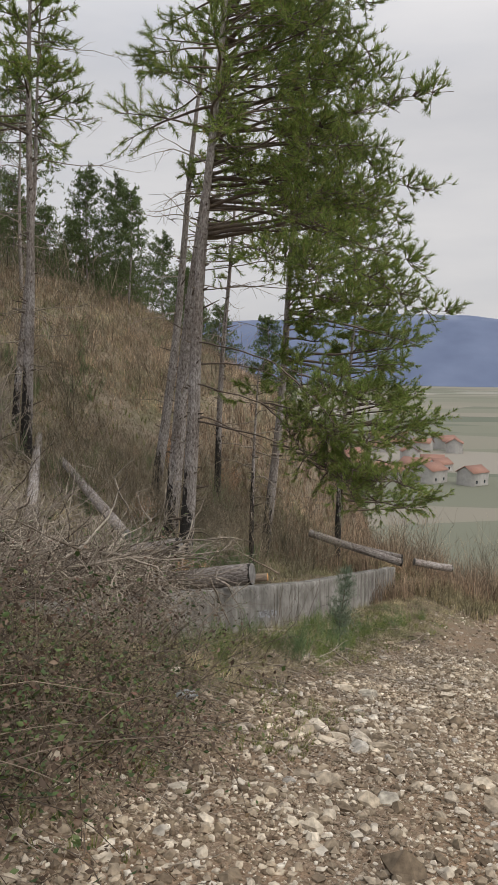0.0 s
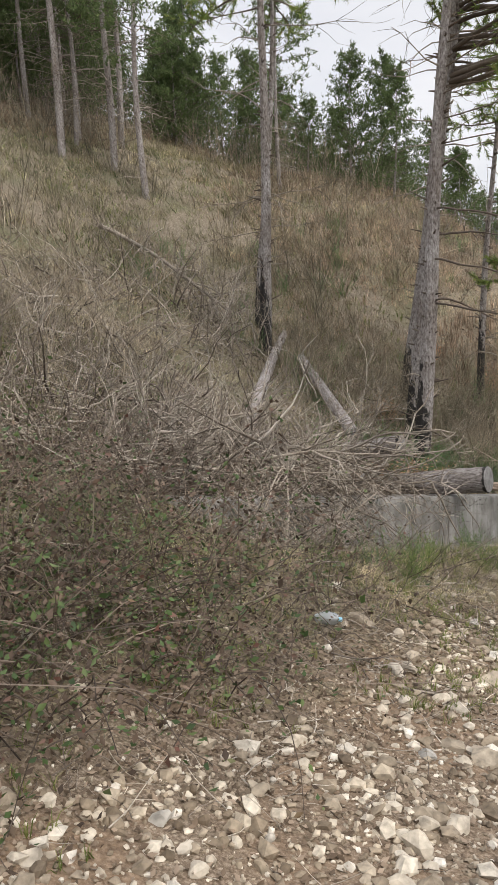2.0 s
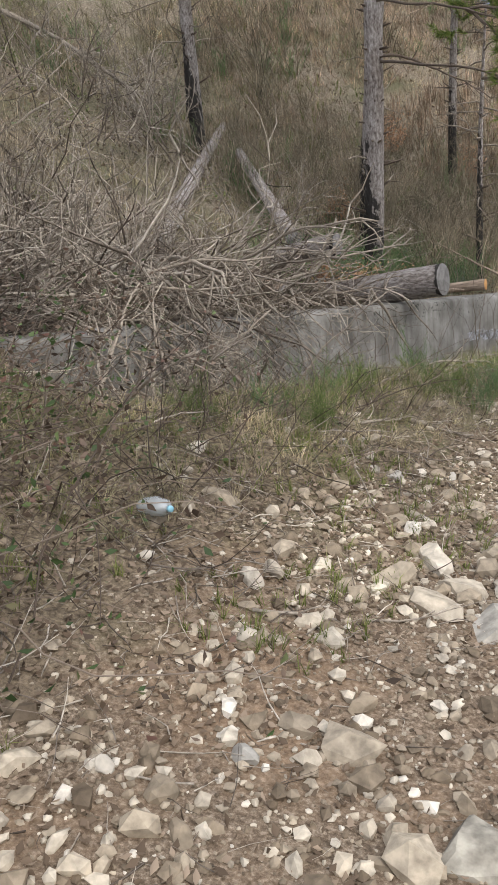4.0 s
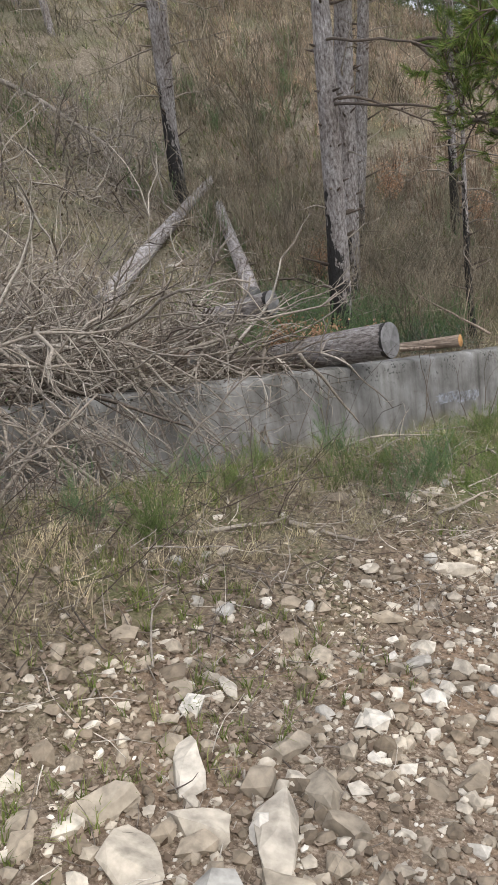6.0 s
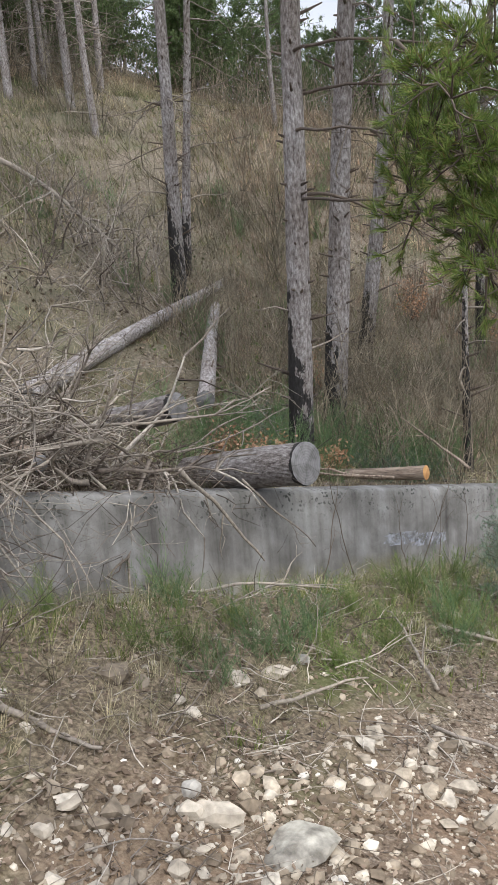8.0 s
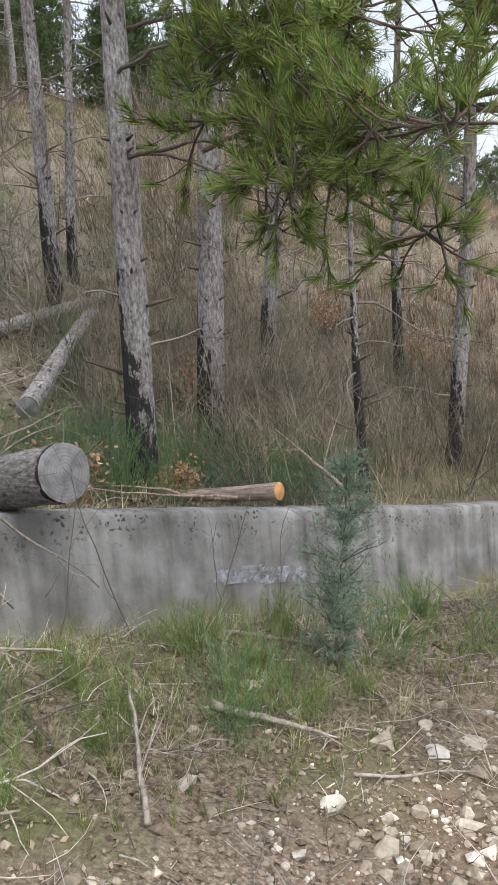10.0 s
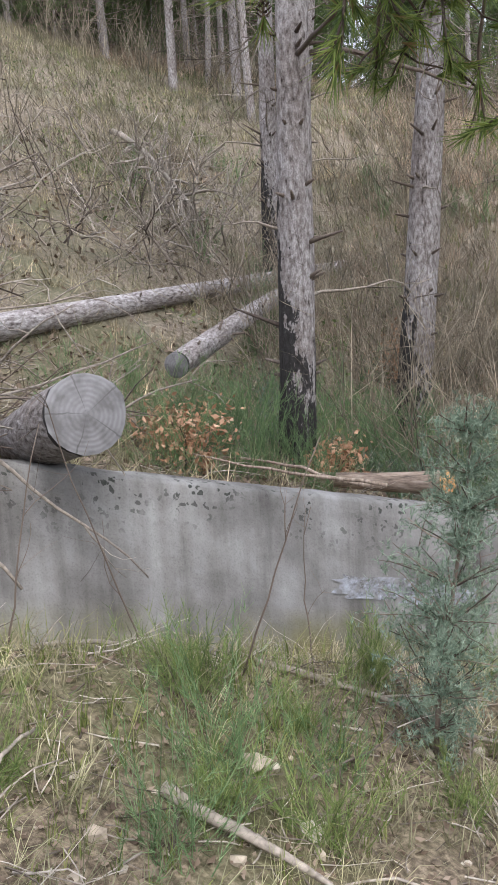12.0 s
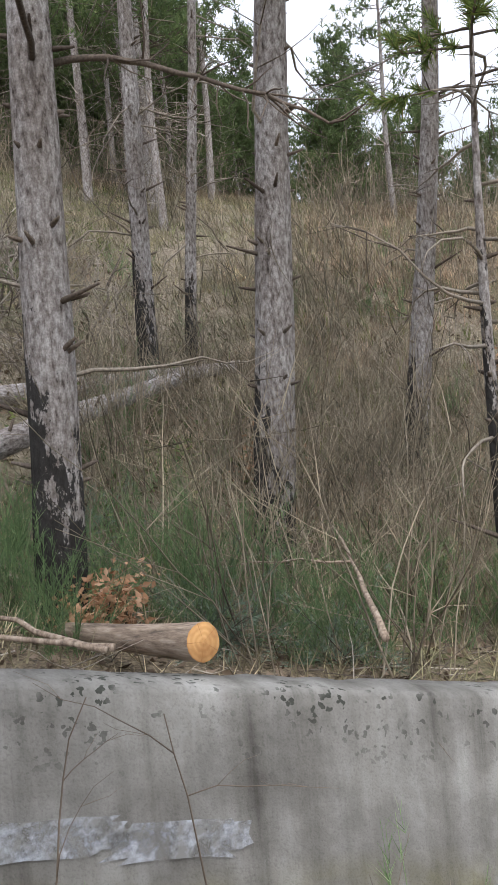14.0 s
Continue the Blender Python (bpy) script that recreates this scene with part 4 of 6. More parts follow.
def leaves(g, centres, size, rng, flatness=0.6):
    """Small folded leaves of four corners."""
    n = len(centres)
    if n == 0:
        return
    a = rng.normal(0, 1, (n, 3)) * [1, 1, 1 - flatness]
    a /= np.linalg.norm(a, axis=1)[:, None] + 1e-9
    b = np.cross(a, rng.normal(0, 0.5, (n, 3)) + [0, 0, 1.2 * flatness + 0.2])
    b /= np.linalg.norm(b, axis=1)[:, None] + 1e-9
    sz = size * rng.uniform(0.5, 1.3, (n, 1))
    nrm = np.cross(a, b)
    c = np.asarray(centres)
    verts = np.stack([c - a * sz, c - b * sz * 0.55 + nrm * sz * 0.22, c + a * sz, c + b * sz * 0.55 + nrm * sz * 0.22], 1).reshape(-1, 3)
    k = np.arange(n)[:, None] * 4
    g.add(verts, None, np.concatenate([k + np.array([[0, 1, 2]]), k + np.array([[0, 2, 3]])]))


def twigs(g, roots, length, radius, rng, rise=0.3, wiggle=0.25, steps=4, sides=3, forks=0):
    for p in roots:
        a = rng.uniform(0, 2 * math.pi)
        d = np.array([math.cos(a), math.sin(a), rng.normal(rise, 0.25)])
        ln = length * rng.uniform(0.4, 1.3)
        line = wander(p, d, ln, steps, wiggle, 0.03, rng)
        rad = radius * rng.uniform(0.6, 1.3)
        g.tube(line, np.linspace(rad, rad * 0.35, steps + 1), sides, cap=False)
        for _ in range(forks):
            q = line[rng.integers(1, steps)]
            g.tube(wander(q, d + rng.normal(0, 0.8, 3), ln * rng.uniform(0.2, 0.5), 3, wiggle, 0.02, rng), np.linspace(rad * 0.5, rad * 0.2, 4), 3, cap=False)


def sticks(g, p, d, ln, rad, rng, steps=4, wiggle=0.15, droop=0.0, sides=3, taper=0.35):
    """Many crooked sticks at once; gives back their lines."""
    p, d = np.array(p, float), np.array(d, float)
    n = len(p)
    ln, rad = np.broadcast_to(ln, n), np.broadcast_to(rad, n)
    d /= np.linalg.norm(d, axis=1)[:, None] + 1e-9
    first_d = d.copy()
    pts = [p]
    for _ in range(steps):
        d = d + rng.normal(0, wiggle, (n, 3)) - [0, 0, droop]
        d /= np.linalg.norm(d, axis=1)[:, None] + 1e-9
        pts.append(pts[-1] + d * (ln / steps)[:, None])
    pts = np.stack(pts, 1)
    a = np.cross(first_d, rng.normal(0, 1, (n, 3)))
    a /= np.linalg.norm(a, axis=1)[:, None] + 1e-9
    b = np.cross(first_d, a)
    ang = np.arange(sides) * 2 * math.pi / sides
    ring = a[:, None] * np.cos(ang)[None, :, None] + b[:, None] * np.sin(ang)[None, :, None]
    w = rad[:, None] * np.linspace(1, taper, steps + 1)[None]
    verts = pts[:, :, None] + ring[:, None] * w[:, :, None, None]
    base = (np.arange(n) * (steps + 1) * sides)[:, None, None]
    i = (np.arange(steps) * sides)[None, :, None]
    j = np.arange(sides)[None, None]
    k = (j + 1) % sides
    quads = np.stack([base + i + j, base + i + k, base + i + sides + k, base + i + sides + j], -1).reshape(-1, 4)
    g.add(verts.reshape(-1, 3), quads)
    return pts


def forked(g, p, d, ln, rad, rng, forks=3, steps=4, wiggle=0.15, droop=0.0, orders=1, spread=0.7):
    """Crooked sticks with side twigs of one or two orders."""
    d = np.array(d, float)
    d /= np.linalg.norm(d, axis=1)[:, None] + 1e-9
    ln, rad = np.broadcast_to(ln, len(d)), np.broadcast_to(rad, len(d))
    pts = sticks(g, p, d, ln, rad, rng, steps, wiggle, droop)
    for _ in range(orders):
        m = len(pts)
        who = np.repeat(np.arange(m), forks)
        at = rng.integers(1, pts.shape[1], m * forks)
        q = pts[who, at]
        d = d[who] + rng.normal(0, spread, (m * forks, 3))
        ln = ln[who] * rng.uniform(0.25, 0.6, m * forks)
        rad = rad[who] * 0.5
        pts = sticks(g, q, d, ln, rad, rng, 3, wiggle * 1.2, droop)
        d = d / (np.linalg.norm(d, axis=1)[:, None] + 1e-9)
        forks = max(1, forks - 1)


def stems(roots, count, lean, rng, spread=0.05):
    """Roots and headings of count stems rising from each root."""
    p = np.repeat(roots, count, 0) + rng.normal(0, spread, (len(roots) * count, 3)) * [1, 1, 0]
    d = rng.normal(0, lean, p.shape)
    d[:, 2] = 1
    return p, d



def stone_shapes(count, rng, level=1):
    """Angular stones cut from a rounded block."""
    out = []
    for _ in range(count):
        bm = bmesh.new()
        bmesh.ops.create_icosphere(bm, subdivisions=level, radius=1.0)
        cuts = [(rng.normal(0, 1, 3), rng.uniform(0.42, 0.8)) for _ in range(11)]
        ax = rng.uniform(0.65, 1.2, 3) * [1, 1, 0.72]
        for v in bm.verts:
            p = np.array(v.co)
            for nrm, off in cuts:
                nn = nrm / np.linalg.norm(nrm)
                d = p @ nn - off
                if d > 0:
                    p = p - nn * d
            p = p * (1 + 0.035 * rng.normal()) * ax * 1.25
            v.co = p
        bm.verts.ensure_lookup_table()
        vs = np.array([v.co[:] for v in bm.verts])
        fs = np.array([[v.index for v in f.verts] for f in bm.faces])
        bm.free()
        out.append((vs, fs))
    return out


def scatter_stones(g, places, sizes, shapes, rng):
    for p, r in zip(places, sizes):
        vs, fs = shapes[rng.integers(len(shapes))]
        a = rng.uniform(0, 6.28)
        c, s_ = math.cos(a), math.sin(a)
        rot = np.array([[c, -s_, 0], [s_, c, 0], [0, 0, 1]])
        g.add(vs @ rot.T * r + p + [0, 0, r * 0.18], None, fs)


# ---- stones of the track ----
r3 = np.random.default_rng(21)
LOW = stone_shapes(14, r3, 1)
HIGH = stone_shapes(9, r3, 2)


def gravel():
    g = Mesh()
    pl = spots(30000, -10.5, 7.5, 1.7, 6.2, r3, lambda s, v, r: (r.random(len(s)) < np.clip(1.25 - 0.22 * np.abs(v - 3.6), 0.2, 1)) & ((v > 2.6 + 0.55 * (s < -3.5) + 0.35 * (s > 0.5)) | (r.random(len(s)) < 0.16)))
    scatter_stones(g, pl, np.exp(r3.normal(math.log(0.0165), 0.58, len(pl))), LOW, r3)
    pl = spots(2200, 7, 24, 2.0, 6.5, r3)
    scatter_stones(g, pl, np.exp(r3.normal(math.log(0.03), 0.5, len(pl))), LOW, r3)
    pl = spots(16000, -8, 6, 2.7, 5.4, r3)
    scatter_stones(g, pl, np.exp(r3.normal(math.log(0.009), 0.35, len(pl))), LOW, r3)
    pl = spots(5200, -10, 7.5, 2.4, 6.0, r3, lambda s, v, r: np.array([noise.noise((a * 0.9, b * 0.9, 2.5)) + r.normal(0, 0.2) > -0.05 for a, b in zip(s, v)]) & (v > 2.9 - 0.25 * np.sin(s * 1.3)))
    scatter_stones(g, pl, np.exp(r3.normal(math.log(0.029), 0.32, len(pl))), LOW, r3)
    ob = g.link("gravel", STONE, flat=True)
    tagged(ob, "loose pale limestone gravel strewn over the track", "gravel", kind="stuff")


gravel()
STONE_ONE = island_material("limestone_block", [(0, (0.4, 0.36, 0.3)), (1, (0.52, 0.48, 0.42))], 0.9, 0, 16)
tree_ = STONE_ONE.node_tree
info = tree_.nodes.new("ShaderNodeObjectInfo")
tint = ramp(tree_, [(0, (0.24, 0.195, 0.145)), (0.4, (0.36, 0.31, 0.245)), (0.8, (0.52, 0.47, 0.4)), (1, (0.34, 0.33, 0.31))], info.outputs["Random"])
first = [n for n in tree_.nodes if n.bl_idname == "ShaderNodeMixRGB"][0]
tree_.links.new(tint, first.inputs[1])


def stone_meshes():
    out = []
    for vs, fs in HIGH:
        g = Mesh()
        g.add(vs, None, fs)
        ob = g.link("stone", STONE_ONE, flat=True)
        out.append(ob.data)
        bpy.data.objects.remove(ob)
    return out


STONE_DATA = stone_meshes()


def stones():
    pl = spots(520, -8.5, 6.5, 2.0, 5.6, r3, lambda s, v, r: r.random(len(s)) < np.clip(1.2 - 0.3 * np.abs(v - 3.4), 0.05, 1) * np.where((s > 0.5) & (v < 3.0), 0.25, 1) * np.where((s < -4) & (v < 3.1), 0.2, 1))[:290]
    for p in pl:
        ob = new("stone", STONE_DATA[r3.integers(len(STONE_DATA))])
        ob.parent = ground
        r = math.exp(r3.normal(math.log(0.042), 0.3))
        ob.matrix_basis = Matrix.Translation((p[0], p[1], p[2] + r * 0.2)) @ Euler((r3.normal(0, 0.2), r3.normal(0, 0.2), r3.uniform(0, 6.28))).to_matrix().to_4x4() @ Matrix.Diagonal((r, r, r * 0.9, 1))


SLAB = island_material("grey_limestone_slab", [(0, (0.22, 0.205, 0.18)), (1, (0.29, 0.275, 0.25))], 0.9, 0, 16, ((9, (0.6, 0.58, 0.55), (1.4, 1.4, 1.35)),))


def rock(x, y, r, flat=0.6, turn=0.0, label="pale angular limestone rock lying on the track", group="", grey=False):
    data = STONE_DATA[r3.integers(len(STONE_DATA))]
    if grey:
        data = data.copy()
        data.materials[0] = SLAB
    ob = new("rock", data)
    ob.matrix_basis = Matrix.Translation((x, y, gz(x, y) + r * flat * 0.25)) @ Matrix.Rotation(turn, 4, "Z") @ Matrix.Diagonal((r, r * 0.75, r * flat, 1))
    return tagged(ob, label, "rock", group)


stones()
for dx, dy, r, f in ((-0.35, 0.0, 0.13, 0.6), (-0.18, 0.3, 0.14, 0.7), (0.0, 0.05, 0.13, 0.6), (0.08, 0.36, 0.12, 0.8), (0.25, 0.1, 0.17, 0.5), (0.3, 0.42, 0.13, 0.7), (0.42, 0.25, 0.12, 0.7), (-0.12, -0.2, 0.14, 0.5), (0.16, -0.28, 0.15, 0.55), (0.4, -0.1, 0.13, 0.6), (0.1, 0.6, 0.1, 0.7)):
    rock(0.98 + dx, 6.68 + dy, r, f, dx * 7, "limestone rock in a loose heap on the track", "heap of rocks")
rock(1.12, 5.05, 0.19, 0.34, 0.4, "broad grey limestone boulder set in the track", grey=True)
rock(1.72, 9.65, 0.22, 0.28, 1.2, "flat grey limestone slab in the gravel", grey=True)
rock(1.4, 9.55, 0.12, 0.7, 0.2)
for x, y, r in ((0.55, 7.43, 0.1), (0.68, 8.5, 0.08), (1.16, 8.71, 0.1), (2.35, 12.31, 0.09), (1.68, 10.71, 0.1), (2.09, 11.14, 0.085), (1.65, 8.1, 0.11), (1.55, 7.95, 0.1), (1.8, 7.9, 0.12), (1.95, 8.2, 0.1), (-0.1, 5.05, 0.06), (0.35, 4.8, 0.065), (0.05, 4.65, 0.05), (0.5, 5.4, 0.075), (2.62, 13.2, 0.1), (2.5, 13.5, 0.09), (2.75, 13.55, 0.1), (2.35, 11.6, 0.1), (1.95, 11.9, 0.08), (0.1, 6.45, 0.09), (0.18, 7.65, 0.1), (0.45, 6.5, 0.1)):
    rock(x, y, r * 0.8, r3.uniform(0.45, 0.7), r3.uniform(0, 6))


# ---- litter, leaves and twigs on the verge ----
def litter():
    r = np.random.default_rng(31)
    g = Mesh()
    leaves(g, spots(9000, -8, 22, -14, -4, r) + [0, 0, 0.05], 0.05, r, 0.5)
    pl = spots(26000, -10, 9, 0.0, 3.6, r, lambda s, v, q: (q.random(len(s)) < np.clip(2.2 - 0.55 * v, 0.06, 1)) & ((s < WALL_S0) | (v > 0.05)))
    leaves(g, pl + [0, 0, 0.015], 0.019, r, 0.65)
    pl = spots(9000, -9, 0.5, 2.4, 4.6, r, lambda s, v, q: q.random(len(s)) < np.clip(2.6 - 0.55 * v, 0.08, 1))
    leaves(g, pl + [0, 0, 0.02], 0.02, r, 0.6)
    pl = spots(6000, -9, 9, -5, -0.4, r)
    leaves(g, pl + [0, 0, 0.02], 0.04, r, 0.6)
    pl = spots(14000, -10, 8, 2.2, 5.8, r, clumped(0.8, -0.1))
    leaves(g, pl + [0, 0, 0.014], 0.017, r, 0.7)
    tagged(g.link("leaf_litter", DEADLEAF), "dry fallen leaves covering the verge and bank", "leaves", kind="stuff")
    g = Mesh()
    pl = spots(5200, -10, 9, 0.1, 4.0, r, lambda s, v, q: q.random(len(s)) < np.clip(2.0 - 0.45 * v, 0.1, 1))
    sticks(g, pl + [0, 0, 0.02], r.normal(0, 1, pl.shape) * [1, 1, 0.15], r.uniform(0.12, 0.4, len(pl)), r.uniform(0.0025, 0.005, len(pl)), r, 4, 0.18)
    pl = spots(420, -6, 9, 0.05, 3.0, r)
    twigs(g, pl + [0, 0, 0.03], 0.7, 0.0055, r, 0.02, 0.14, 6, 4, 1)
    pl = spots(9000, -10, 8, 0.1, 5.6, r, lambda s, v, q: q.random(len(s)) < np.clip(1.6 - 0.3 * v, 0.25, 1)) + [0, 0, 0.012]
    flat = r.normal(0, 1, pl.shape) * [1, 1, 0.12]
    sticks(g, pl, flat, r.uniform(0.06, 0.26, len(pl)), r.uniform(0.0012, 0.0028, len(pl)), r, 3, 0.18)
    pl = spots(1500, -4, 9, -4.5, -0.35, r)
    sticks(g, pl + [0, 0, 0.03], r.normal(0, 1, pl.shape) * [1, 1, 0.2], r.uniform(0.2, 0.6, len(pl)), r.uniform(0.003, 0.006, len(pl)), r, 4, 0.2)
    tagged(g.link("fallen_twigs", DEADWOOD), "grey broken twigs lying about the verge", "twigs", kind="stuff")


litter()


# ---- grass and scrub ----
def grasses():
    r = np.random.default_rng(41)
    g = Mesh()
    blades(g, spots(4200, -9, 13, 0.1, 2.7, r, clumped(0.9, 0.02)), 9, 0.12, 0.0022, 1.1, r)
    blades(g, spots(600, -6, 6, 0.3, 2.2, r), 5, 0.24, 0.0022, 1.2, r)
    blades(g, spots(2600, -8, 26, -22, -2.5, r, clumped(0.22, 0.08)), 9, 0.4, 0.006, 0.8, r)
    blades(g, spots(900, -8.5, -1.5, 2.0, 3.7, r, clumped(1.1, 0.1)), 9, 0.11, 0.0026, 1.2, r)
    tagged(g.link("green_grass", GREENGRASS), "fresh green grass tufts along the foot of the wall", "grass", kind="stuff")
    g = Mesh()
    blades(g, spots(6500, -9, 16, 0.05, 2.5, r, clumped(0.7, -0.25)), 8, 0.19, 0.0018, 2.0, r)
    blades(g, spots(9500, -10, 30, -12, -0.5, r), 9, 0.34, 0.0055, 1.3, r, 1.0, 0.07)
    blades(g, spots(10500, -16, 40, -34, -12, r), 9, 0.55, 0.011, 1.2, r, 1.0, 0.1)
    blades(g, spots(2500, 16, 34, -2, 3.5, r), 6, 0.6, 0.008, 0.7, r)
    tagged(g.link("dry_grass", DRYGRASS), "straw-coloured dry grass over the hillside", "grass", kind="stuff")
    g = Mesh()
    blades(g, spots(5200, 7, 34, -14, -2.6, r, clumped(0.25, -0.1)), 8, 0.6, 0.0065, 1.1, r, 1.0, 0.08)
    blades(g, spots(9000, 9, 46, -36, -9, r, clumped(0.12, -0.12)), 9, 0.75, 0.012, 1.1, r, 1.0, 0.11)
    blades(g, spots(2600, 14, 40, -8, 1.5, r), 8, 1.0, 0.008, 0.5, r)
    blades(g, spots(2200, 20, 40, -3, 10, r), 9, 1.9, 0.009, 0.5, r)
    blades(g, spots(700, 9, 30, 6.5, 12, r), 9, 1.3, 0.008, 0.5, r)
    tagged(g.link("russet_scrub", RUSTBRUSH), "leafless russet scrub covering the slope", "scrub", kind="stuff")
    g = Mesh()
    p, d = stems(spots(700, -5, 28, -15, -2.0, r, clumped(0.3, -0.15)), 3, 0.35, r, 0.08)
    forked(g, p, d, r.uniform(0.7, 1.7, len(p)), r.uniform(0.005, 0.009, len(p)), r, 3, 5, 0.12, 0.0, 1, 0.5)
    p, d = stems(spots(110, 6.0, 14.5, -5.2, -0.7, r), 5, 0.35, r, 0.08)
    forked(g, p, d, r.uniform(0.8, 2.1, len(p)), r.uniform(0.005, 0.009, len(p)), r, 4, 6, 0.11, 0.0, 2, 0.5)
    tagged(g.link("bare_shrubs", GREYBRUSH), "thin bare brown shrubs behind the wall", "shrubs", kind="stuff")

    # grey leafless scrub over the upper slope
    g = Mesh()
    p, d = stems(spots(520, -14, 26, -34, -9, r, clumped(0.15, -0.2)), 9, 0.3, r, 0.25)
    forked(g, p, d, r.uniform(0.9, 2.6, len(p)), r.uniform(0.009, 0.018, len(p)), r, 3, 3, 0.14, -0.02, 1, 0.5)
    p, d = stems(spots(150, 19, 36, -2, 9, r), 7, 0.3, r, 0.2)
    forked(g, p, d, r.uniform(1.0, 2.8, len(p)), r.uniform(0.007, 0.013, len(p)), r, 4, 4, 0.12, 0.0, 1, 0.5)
    p, d = stems(spots(260, -5, 16, -9, -3.2, r, clumped(0.3, -0.1)), 7, 0.35, r, 0.15)
    forked(g, p, d, r.uniform(0.5, 1.5, len(p)), r.uniform(0.005, 0.009, len(p)), r, 3, 4, 0.14, 0.0, 2, 0.55)
    blades(g, spots(9000, -14, 14, -34, -6, r, clumped(0.2, -0.25)), 7, 0.7, 0.009, 1.2, r, 1.0, 0.11)
    tagged(g.link("grey_scrub", GREYBRUSH), "leafless grey-brown scrub covering the upper slope", "scrub", kind="stuff")
    # low green growth in patches
    g = Mesh()
    pl = spots(5200, -12, 22, -26, -2.6, r, clumped(0.28, 0.06))
    blades(g, pl, 9, 0.34, 0.012, 1.1, r, 1.0, 0.1)
    c = np.repeat(spots(2400, -11, 10, -20, -2.8, r, clumped(0.34, 0.1)), 9, 0)
    leaves(g, c + np.abs(r.normal(0, 1, c.shape)) * [0, 0, 0.2] + r.normal(0, 0.14, c.shape) * [1, 1, 0.2] + [0, 0, 0.05], 0.038, r, 0.4)
    tagged(g.link("undergrowth", HERB), "low green undergrowth in patches on the slope", "undergrowth", kind="stuff")


grasses()


# ---- bushes ----
def broom(seed, height, bright):
    r = np.random.default_rng(seed)
    g = Mesh()
    p, d = stems(np.zeros((1, 3)), 24, 0.42, r, 0.07)
    lines = sticks(g, p, d, height * r.uniform(0.4, 1.1, 24), 0.0028, r, 5, 0.07)
    q = lines[:, 1:].reshape(-1, 3)
    up = np.repeat(lines[:, -1] - lines[:, 0], 5, 0) + r.normal(0, 0.05, (len(q), 3))
    up /= np.linalg.norm(up, axis=1)[:, None]
    needle_tufts(g, q + r.normal(0, 0.008, q.shape), up, 8, 0.09 if bright in (0, 3) else 0.075, 0.0015, r, 1.1, 0.6)
    return g


BROOM_BRIGHT = island_material("bright_broom", [(0, (0.1, 0.15, 0.05)), (0.6, (0.19, 0.26, 0.085)), (1, (0.32, 0.36, 0.15))], 0.7, 0.3)
protos = []
for k, (h, mat) in enumerate(((0.42, BROOM_BRIGHT), (0.55, BROOM), (0.65, BROOM), (0.36, BROOM_BRIGHT))):
    ob = broom(60 + k, h, k).link("broom_bush", mat)
    tagged(ob, ("bright green broom bush on the verge", "blue-green broom bush with upright stems", "tall blue-green broom bush with fine stems", "low bright green broom bush")[k], "bush", "broom bushes")
    protos.append(ob)
rb = np.random.default_rng(71)
BUSHES = [(0.3, 1.75), (0.55, 2.1), (1.2, 2.0), (1.45, 2.2), (1.6, 1.8), (2.0, 2.1), (2.25, 1.9), (2.7, 2.2), (2.9, 2.05), (3.2, 2.2), (3.4, 1.9), (3.8, 2.1), (-1.6, 1.9), (-1.9, 1.6), (-0.6, 1.5), (0.0, 1.2), (0.8, 1.3), (1.1, 1.6), (3.0, 1.5), (4.4, 1.9), (4.8, 1.7), (5.3, 2.0), (5.9, 1.8), (6.6, 2.0), (7.4, 1.8), (8.3, 1.9), (9.4, 2.0), (10.6, 1.9), (12, 2.0), (-2.5, 1.5), (3.9, 1.3), (4.6, 1.2), (5.6, 1.3)]
THICKET = [(4.6, -1.6), (4.9, -2.0), (5.1, -1.3), (5.5, -1.9), (5.9, -1.4), (6.2, -2.2), (6.5, -1.6), (6.9, -2.4), (7.2, -1.8), (6.4, -2.8), (5.7, -2.7), (4.3, -2.1), (4.1, -1.5), (7.8, -2.6), (8.2, -1.9), (8.6, -2.6), (3.9, -2.6), (3.5, -3.1), (4.4, -3.0), (5.2, -3.2), (6.0, -3.4), (7.0, -3.2), (3.3, -2.2), (4.8, -2.6), (9.2, -2.2)]
THICKET += [(rb.uniform(3.0, 9.5), rb.uniform(-4.0, -1.0)) for _ in range(22)] + [(rb.uniform(6, 24), rb.uniform(-14, -4)) for _ in range(40)]
BUSHES += [(s + rb.normal(0, 0.13), v + rb.normal(0, 0.12)) for s, v in BUSHES[::2]]
for k, (s, v) in enumerate(BUSHES + THICKET):
    x, y = xy(s, v)
    behind = v < 0
    src = protos[(1, 2)[k % 2] if behind else (0, 1, 3)[k % 3]]
    sc = rb.uniform(0.85, 1.25) * (1.25 if behind else 0.85)
    m = Matrix.Translation((x, y, gz(x, y) - 0.02)) @ Matrix.Rotation(rb.uniform(0, 6.28), 4, "Z")
    if k < 4:
        ob = protos[k]
        ob.matrix_basis = m
    else:
        ob = copy_thing(src, m)
        if behind:
            ob["label"] = "green broom bush in the thicket behind the wall" if v > -5 else "green broom bush growing in the dry slope"
    ob.scale = (sc, sc, sc)


